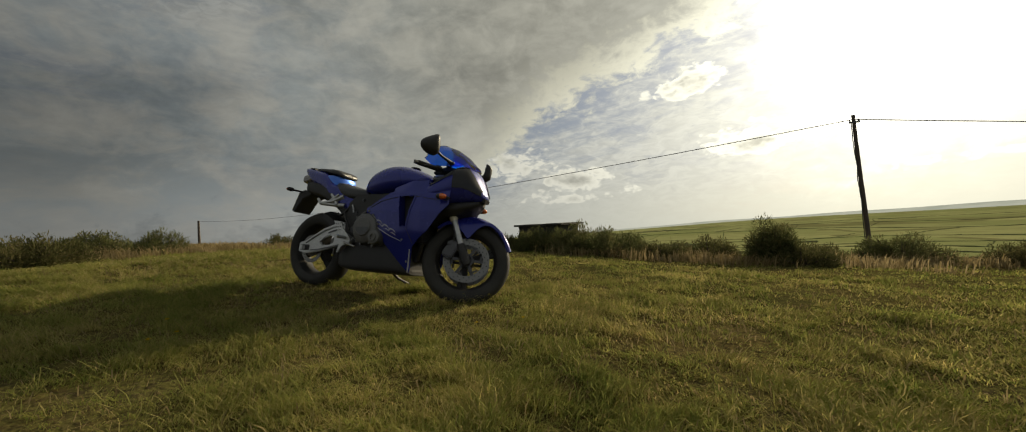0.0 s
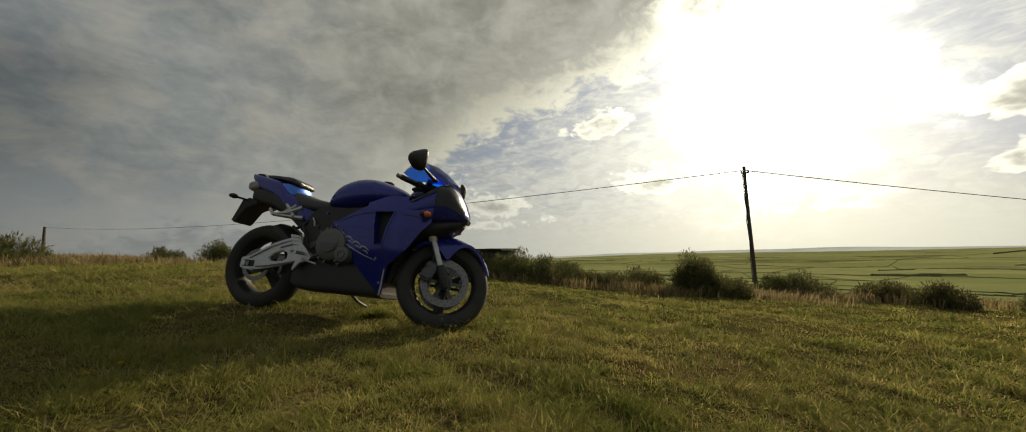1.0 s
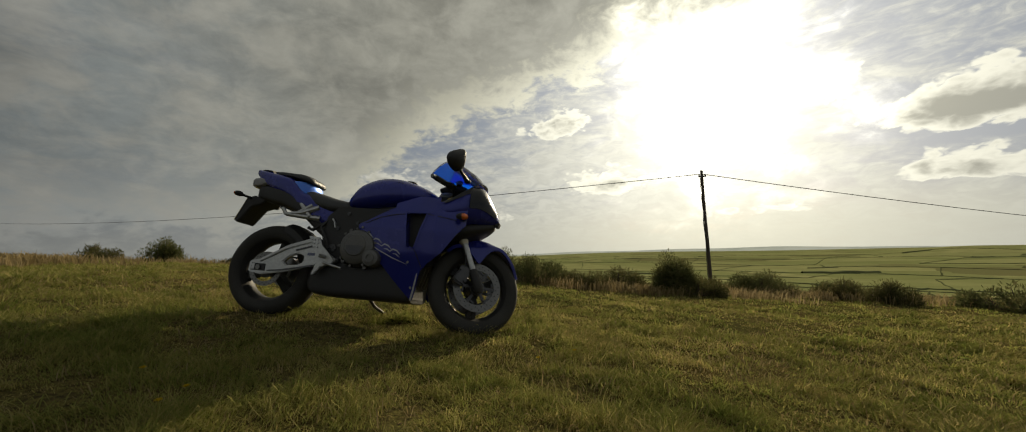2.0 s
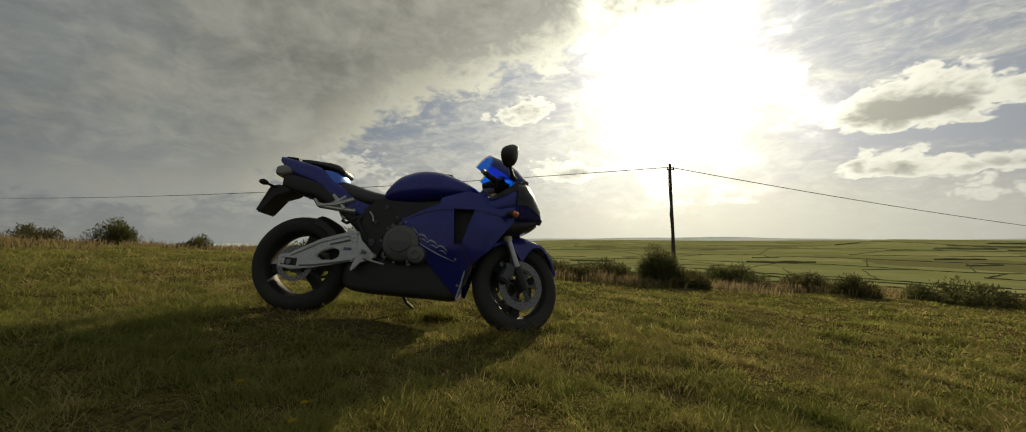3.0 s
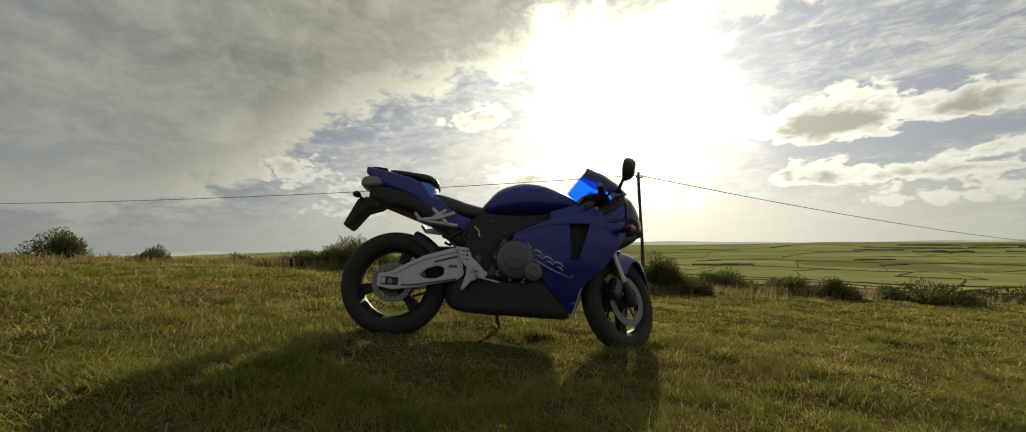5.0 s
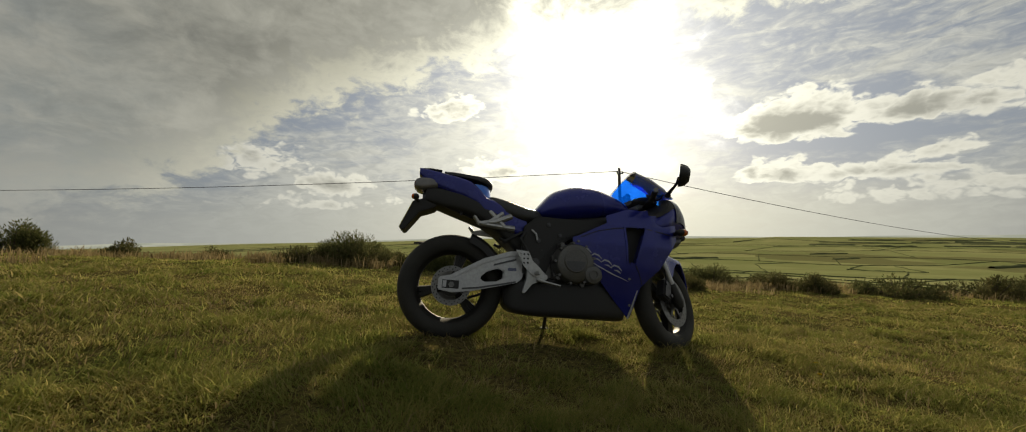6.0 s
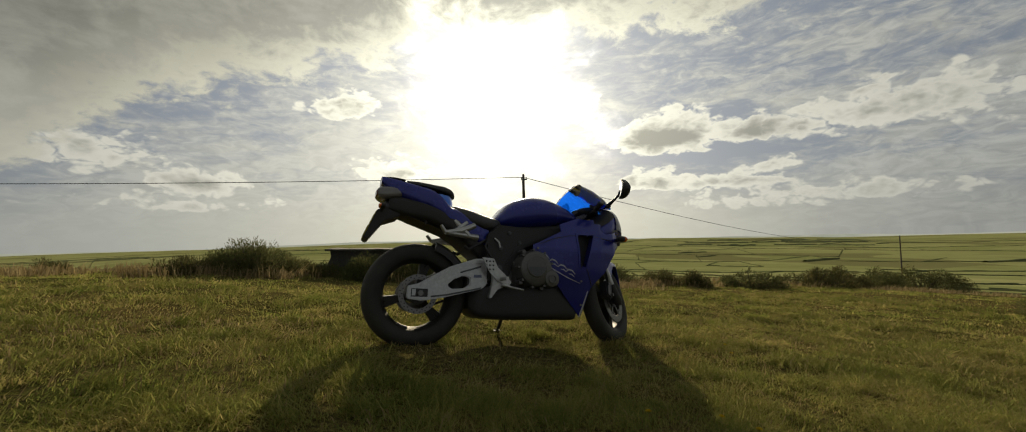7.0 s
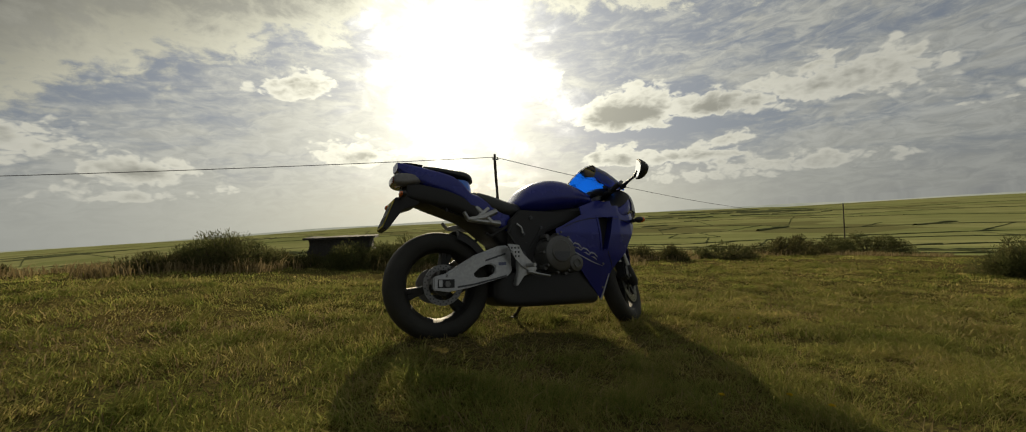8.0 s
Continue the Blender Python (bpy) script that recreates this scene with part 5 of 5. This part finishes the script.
def blades(name, xy, height, width, mat, label, category, seed, bend=0.75, flop=None):
    """Many bent blades in one mesh; each is two quads and a tip."""
    rng = np.random.default_rng(seed)
    n = len(xy)
    z = ground_height(xy[:, 0], xy[:, 1]) - 0.004
    base = np.column_stack([xy, z])
    a = swirl(xy) + rng.normal(0, 0.9, n)
    wind = np.array([0.25, -0.35])
    lean = np.column_stack([np.cos(a), np.sin(a)]) * rng.uniform(0.15, bend, n)[:, None] + wind * 0.5
    side = np.column_stack([-np.sin(a + rng.normal(0, 0.4, n)), np.cos(a), np.zeros(n)])
    w = (width * rng.uniform(0.6, 1.3, n))[:, None]
    h = height
    mid = base + np.column_stack([lean * (h * 0.42)[:, None], h * 0.52])
    tip = base + np.column_stack([lean * (h * 1.30)[:, None], h * rng.uniform(0.22, 0.92, n)])
    v = np.stack([base - side * w, base + side * w, mid + side * w * 0.8, mid - side * w * 0.8, tip], axis=1).reshape(-1, 3)
    i = np.arange(n)[:, None] * 5
    loops = np.concatenate([i + np.array([0, 1, 2, 3]), i + np.array([3, 2, 4])], axis=1).reshape(-1)
    me = bpy.data.meshes.new(name)
    me.vertices.add(len(v))
    me.vertices.foreach_set("co", v.reshape(-1))
    me.loops.add(len(loops))
    me.loops.foreach_set("vertex_index", loops)
    me.polygons.add(2 * n)
    starts = (np.arange(n)[:, None] * 7 + np.array([0, 4])).reshape(-1)
    me.polygons.foreach_set("loop_start", starts)
    me.update(calc_edges=True)
    me.validate()
    me.materials.append(mat)
    ob = new(name, me)
    return tagged(ob, label, category, kind="stuff")


def matted(name, xy, length, width, mat, label, seed):
    """Long limp blades lying every way over the turf: three bent pieces and a tip each."""
    rng = np.random.default_rng(seed)
    n = len(xy)
    z = ground_height(xy[:, 0], xy[:, 1])
    a = swirl(xy) * 0.5 + rng.uniform(0, 2 * np.pi, n)
    turn = rng.normal(0, 0.7, n)
    rise = rng.uniform(0.20, 0.72, n) * length
    rows, ways = [np.column_stack([xy, z])], []
    for k, (step, lift) in enumerate(((0.30, 0.62), (0.36, 0.98), (0.34, 0.55))):
        ang = a + turn * k
        way = np.column_stack([np.cos(ang), np.sin(ang), np.zeros(n)])
        p = rows[-1] + way * (length * step)[:, None]
        p[:, 2] = z + rise * lift
        rows.append(p)
        ways.append(np.column_stack([-np.sin(ang), np.cos(ang), np.zeros(n)]))
    w = (width * rng.uniform(0.7, 1.3, n))[:, None]
    v = np.stack([rows[0] - ways[0] * w, rows[0] + ways[0] * w, rows[1] - ways[1] * w, rows[1] + ways[1] * w, rows[2] - ways[2] * w * 0.7, rows[2] + ways[2] * w * 0.7, rows[3]], axis=1).reshape(-1, 3)
    i = np.arange(n)[:, None] * 7
    loops = np.concatenate([i + np.array([0, 1, 3, 2]), i + np.array([2, 3, 5, 4]), i + np.array([4, 5, 6])], axis=1).reshape(-1)
    me = bpy.data.meshes.new(name)
    me.vertices.add(len(v))
    me.vertices.foreach_set("co", v.reshape(-1))
    me.loops.add(len(loops))
    me.loops.foreach_set("vertex_index", loops)
    me.polygons.add(3 * n)
    me.polygons.foreach_set("loop_start", (np.arange(n)[:, None] * 11 + np.array([0, 4, 8])).reshape(-1))
    me.update(calc_edges=True)
    me.validate()
    me.materials.append(mat)
    return tagged(new(name, me), label, "grass", kind="stuff")


PALE = leafy("lodged_blades", [(0.15, 0.175, 0.042), (0.25, 0.245, 0.072), (0.44, 0.35, 0.155)], 0.5, 0.8, 1.2, 0.6)


def tufty(xy):
    """How thick and tall the turf stands: tussocks over a patchy sward, 0 to 1."""
    out = np.empty(len(xy))
    for i, (x, y) in enumerate(xy.tolist()):
        out[i] = 0.45 * noise.noise((x * 2.6, y * 2.6, 0.3)) + 0.55 * noise.noise((x * 6.4, y * 6.4, 4.2)) + 0.35 * noise.noise((x * 13.0, y * 13.0, 7.0)) + 0.2 * noise.noise((x * 0.7, y * 0.7, 9.0))
    return np.clip(0.5 + 0.95 * out, 0, 1)


def build_grass():
    rng = np.random.default_rng(11)

    def sow(x0, x1, y0, y1, per):
        n = int((x1 - x0) * (y1 - y0) * per)
        return np.column_stack([rng.uniform(x0, x1, n), rng.uniform(y0, y1, n)])

    near = np.concatenate([sow(-2.6, 4.6, -2.0, -0.6, 21000), sow(-3.2, 5.2, -0.6, 1.0, 10500), sow(-4.5, 6.0, -3.4, -2.0, 2600), sow(-6.5, 8.0, -5.5, -3.4, 500), sow(-4.2, -2.6, -2.0, -0.6, 6000), sow(4.6, 6.2, -2.0, -0.6, 5000)])
    mid = np.concatenate([sow(-6, 9, 1.0, 3.2, 3600), sow(-6.5, -3.2, -1.2, 1.0, 2600), sow(5.2, 9, -1.5, 1.0, 2200)])
    far = np.concatenate([sow(-14, 16, 3.2, 6.5, 900), sow(-14, -6, -1, 3.2, 500), sow(9, 20, -2.5, 3.2, 420), sow(-14, 26, 6.5, 9.0, 120)])
    xy = np.concatenate([near, mid, far])
    dist = np.hypot(xy[:, 0] - 1, (xy[:, 1] + 2.4))
    t = tufty(xy)
    keep = rng.uniform(0, 1, len(xy)) < 0.04 + 1.18 * t
    xy, t, dist = xy[keep], t[keep], dist[keep]
    h = (0.014 + 0.066 * t ** 2.0) * rng.uniform(0.5, 1.4, len(xy))
    h[rng.uniform(0, 1, len(xy)) < 0.02] *= 1.7
    wd = 0.0010 + 0.00045 * np.clip(dist - 1.5, 0, 12)
    blades("grass", xy, h, wd, GRASS, "short green and straw coloured meadow grass", "grass", 3, 1.7)
    # long blades laid over by wind and wheels
    laid = np.concatenate([sow(-2.8, 5.0, -2.0, -0.7, 4600), sow(-3.6, 5.6, -0.7, 0.8, 1800), sow(-6, 9, 0.8, 3.4, 420)])
    tl = tufty(laid)
    ok = tl > rng.uniform(0.25, 0.75, len(laid))
    laid, tl = laid[ok], tl[ok]
    away = np.hypot(laid[:, 0] - 1, laid[:, 1] + 2.4)
    matted("lodged_grass", laid, (0.045 + 0.055 * tl) * rng.uniform(0.6, 1.4, len(laid)), 0.0012 + 0.0005 * np.clip(away - 1.5, 0, 12), PALE, "long pale grass blades lying tangled over the turf", 9)
    dry = np.concatenate([sow(-2.6, 4.6, -2.0, 1.0, 420), sow(-6, 9, 1.0, 3.2, 60)])
    blades("dry_stalks", dry, 0.030 + 0.05 * rng.uniform(0, 1, len(dry)) ** 2, 0.0016 + 0.0004 * np.hypot(dry[:, 0] - 1, dry[:, 1] + 2.4), STRAW, "scattered dry straw stalks in the turf", "grass", 4, 1.2)
    # long dry grass along the field edge
    strips = []
    for x0, x1, y0, y1, per in ((-3.2, 0.0, 4.5, 6.4, 1000), (0.2, 3.4, 4.2, 5.6, 800), (3.2, 6.0, 4.2, 6.0, 800), (6.0, 9.0, 4.6, 6.6, 700), (-9, -2.8, 6.0, 10, 260), (-13, -5.2, 0.3, 4.0, 800), (9, 24, 4.4, 8.0, 160), (-30, -9, 6, 14, 60)):
        strips.append(sow(x0, x1, y0, y1, per))
    s = np.concatenate(strips)
    q = np.sin(s[:, 0] * 1.9 + 2) * np.sin(s[:, 1] * 2.3 + s[:, 0]) + rng.normal(0, 0.35, len(s))
    s = s[q > 0.1]
    h = rng.uniform(0.10, 0.30, len(s))
    blades("long_dry_grass", s, h, 0.003 + 0.0004 * np.hypot(s[:, 0] - 1, s[:, 1] + 2.4), STRAW, "tall bleached grass round the bushes", "grass", 5, 0.5)


build_grass()


def build_flower(x, y, h, seed):
    z = z_at(x, y)
    f = thing("dandelion", pose(x, y, z, 0, 0, seed * 40), "small yellow dandelion in the grass", "flower", "yellow flowers")
    part("stalk", tube([(0, 0, 0), (0.004, 0.002, h * 0.6), (0.006, 0.0, h)], 0.0016, 6), GRASS, f)
    head = bmesh.new()
    for k in range(16):
        a = 2 * math.pi * k / 16
        for r, zz in ((0.010, 0.004), (0.006, 0.007)):
            vs = [head.verts.new((0.006 + q * math.cos(a + e), q * math.sin(a + e), h + w)) for q, e, w in ((0.001, 0, 0), (r, -0.14, zz), (r * 1.1, 0, zz), (r, 0.14, zz))]
            head.faces.new(vs)
    part("petals", head, PETAL, f)


for i, (x, y, h) in enumerate(((0.79, -1.44, 0.07), (0.82, -1.56, 0.065), (0.55, -1.36, 0.07), (1.84, -0.64, 0.06), (2.02, -0.44, 0.05))):
    build_flower(x, y, h, i)


# ---- hedges and woods of the valley ----
def build_hedges():
    rng = np.random.default_rng(21)
    verts, faces = [], []

    def run(x0, y0, x1, y1, wide, tall):
        n = max(3, int(math.hypot(x1 - x0, y1 - y0) / 16))
        d = np.array([x1 - x0, y1 - y0])
        d = d / np.linalg.norm(d)
        nrm = np.array([-d[1], d[0]])
        b0 = len(verts)
        for i in range(n + 1):
            f = i / n
            c = np.array([x0, y0]) + (np.array([x1, y1]) - np.array([x0, y0])) * f + nrm * rng.normal(0, 0.8)
            z = z_at(*c)
            t = tall * rng.uniform(0.5, 1.3)
            for o, q in ((-wide, -0.5), (-wide * 0.6, t * 0.8), (wide * 0.2, t), (wide, -0.5)):
                verts.append((c[0] + nrm[0] * o, c[1] + nrm[1] * o, z + q))
        for i in range(n):
            for j in range(3):
                a = b0 + i * 4 + j
                faces.append((a, a + 1, a + 5, a + 4))

    # long winding hedges round the hill, and shorter ones across between them
    RINGS = [235, 300, 375, 470, 590, 740, 920, 1150, 1450, 1850, 2350]
    bends = [(rng.uniform(0, 6), rng.uniform(0, 6), rng.uniform(0.05, 0.09)) for _ in RINGS]

    def on_ring(i, az):
        p, q, amp = bends[i]
        r = RINGS[i] * (1 + amp * math.sin(az / 9.0 + p) + 0.03 * math.sin(az / 3.1 + q))
        return r * math.sin(radians(az)), r * math.cos(radians(az))

    for i, r in enumerate(RINGS):
        az = -44.0
        while az < 104:
            step = rng.uniform(5, 13)
            if rng.uniform() < 0.86:
                pts = [on_ring(i, az + step * k / 4) for k in range(5)]
                for p, q in zip(pts, pts[1:]):
                    run(*p, *q, 0.6 + r / 4200, 0.9 + r / 4200)
            if i + 1 < len(RINGS) and rng.uniform() < 0.75:
                run(*on_ring(i, az), *on_ring(i + 1, az + rng.uniform(-4, 4)), 0.6 + r / 4200, 0.9 + r / 4200)
            az += step
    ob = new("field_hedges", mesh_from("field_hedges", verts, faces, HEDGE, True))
    tagged(ob, "dark hedgerows dividing the valley fields", "hedge", kind="stuff")
    verts, faces = [], []
    for k in range(20):
        az = radians(rng.uniform(-40, 98))
        r = 760 * (4.8 ** rng.uniform(0, 1))
        cx, cy = r * math.sin(az), r * math.cos(az)
        run(cx - rng.uniform(20, 90), cy, cx + rng.uniform(20, 90), cy + rng.uniform(-20, 20), rng.uniform(4, 8), rng.uniform(2, 3.5))
    for k in range(34):
        az = radians(rng.uniform(47, 63) if k % 3 else rng.uniform(-26, 4))
        r = rng.uniform(1900, 2500)
        cx, cy = r * math.sin(az), r * math.cos(az)
        run(cx - 70 * math.cos(az), cy + 70 * math.sin(az), cx + 70 * math.cos(az), cy - 70 * math.sin(az), rng.uniform(14, 30), rng.uniform(2.5, 4.5))
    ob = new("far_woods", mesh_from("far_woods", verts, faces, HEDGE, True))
    tagged(ob, "scattered dark copses in the valley", "wood", kind="stuff")


# leaf colour lightened to carry the haze over the valley
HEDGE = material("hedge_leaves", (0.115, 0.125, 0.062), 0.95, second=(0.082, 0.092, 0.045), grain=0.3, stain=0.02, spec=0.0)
build_hedges()


def build_far_hills():
    """Pale lines of hills and a strip of shore on the far horizon, haze painted as glow."""
    verts, faces = [], []
    R, n = 4700.0, 220
    for i in range(n + 1):
        az = -60 + 170 * i / n
        a = radians(az)
        top = -46 + 9 * math.sin(az / 11.0) + 7 * math.sin(az / 4.7 + 2) + 3 * math.sin(az / 1.9) + 14 * math.exp(-((az - 12) / 14) ** 2)
        for r, z in ((R, -75.0), (R + 60, top), (R + 180, top - 25)):
            verts.append((r * math.sin(a), r * math.cos(a), z))
    for i in range(n):
        for j in range(2):
            a = i * 3 + j
            faces.append((a, a + 3, a + 4, a + 1))
    ob = new("backdrop", mesh_from("backdrop", verts, faces, HAZE_GLOW))
    tagged(ob, "pale hills along the far horizon, glowing with painted haze", "hills", kind="structure")


def haze_glow_material():
    m = bpy.data.materials.new("haze_glow")
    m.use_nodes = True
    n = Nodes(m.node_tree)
    # distant haze painted as an even pale glow on the hills
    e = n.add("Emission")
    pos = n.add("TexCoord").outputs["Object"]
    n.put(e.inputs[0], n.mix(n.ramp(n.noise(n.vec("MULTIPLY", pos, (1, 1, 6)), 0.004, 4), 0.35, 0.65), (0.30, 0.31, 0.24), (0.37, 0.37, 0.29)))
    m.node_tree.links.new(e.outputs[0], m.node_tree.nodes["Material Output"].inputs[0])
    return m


HAZE_GLOW = haze_glow_material()
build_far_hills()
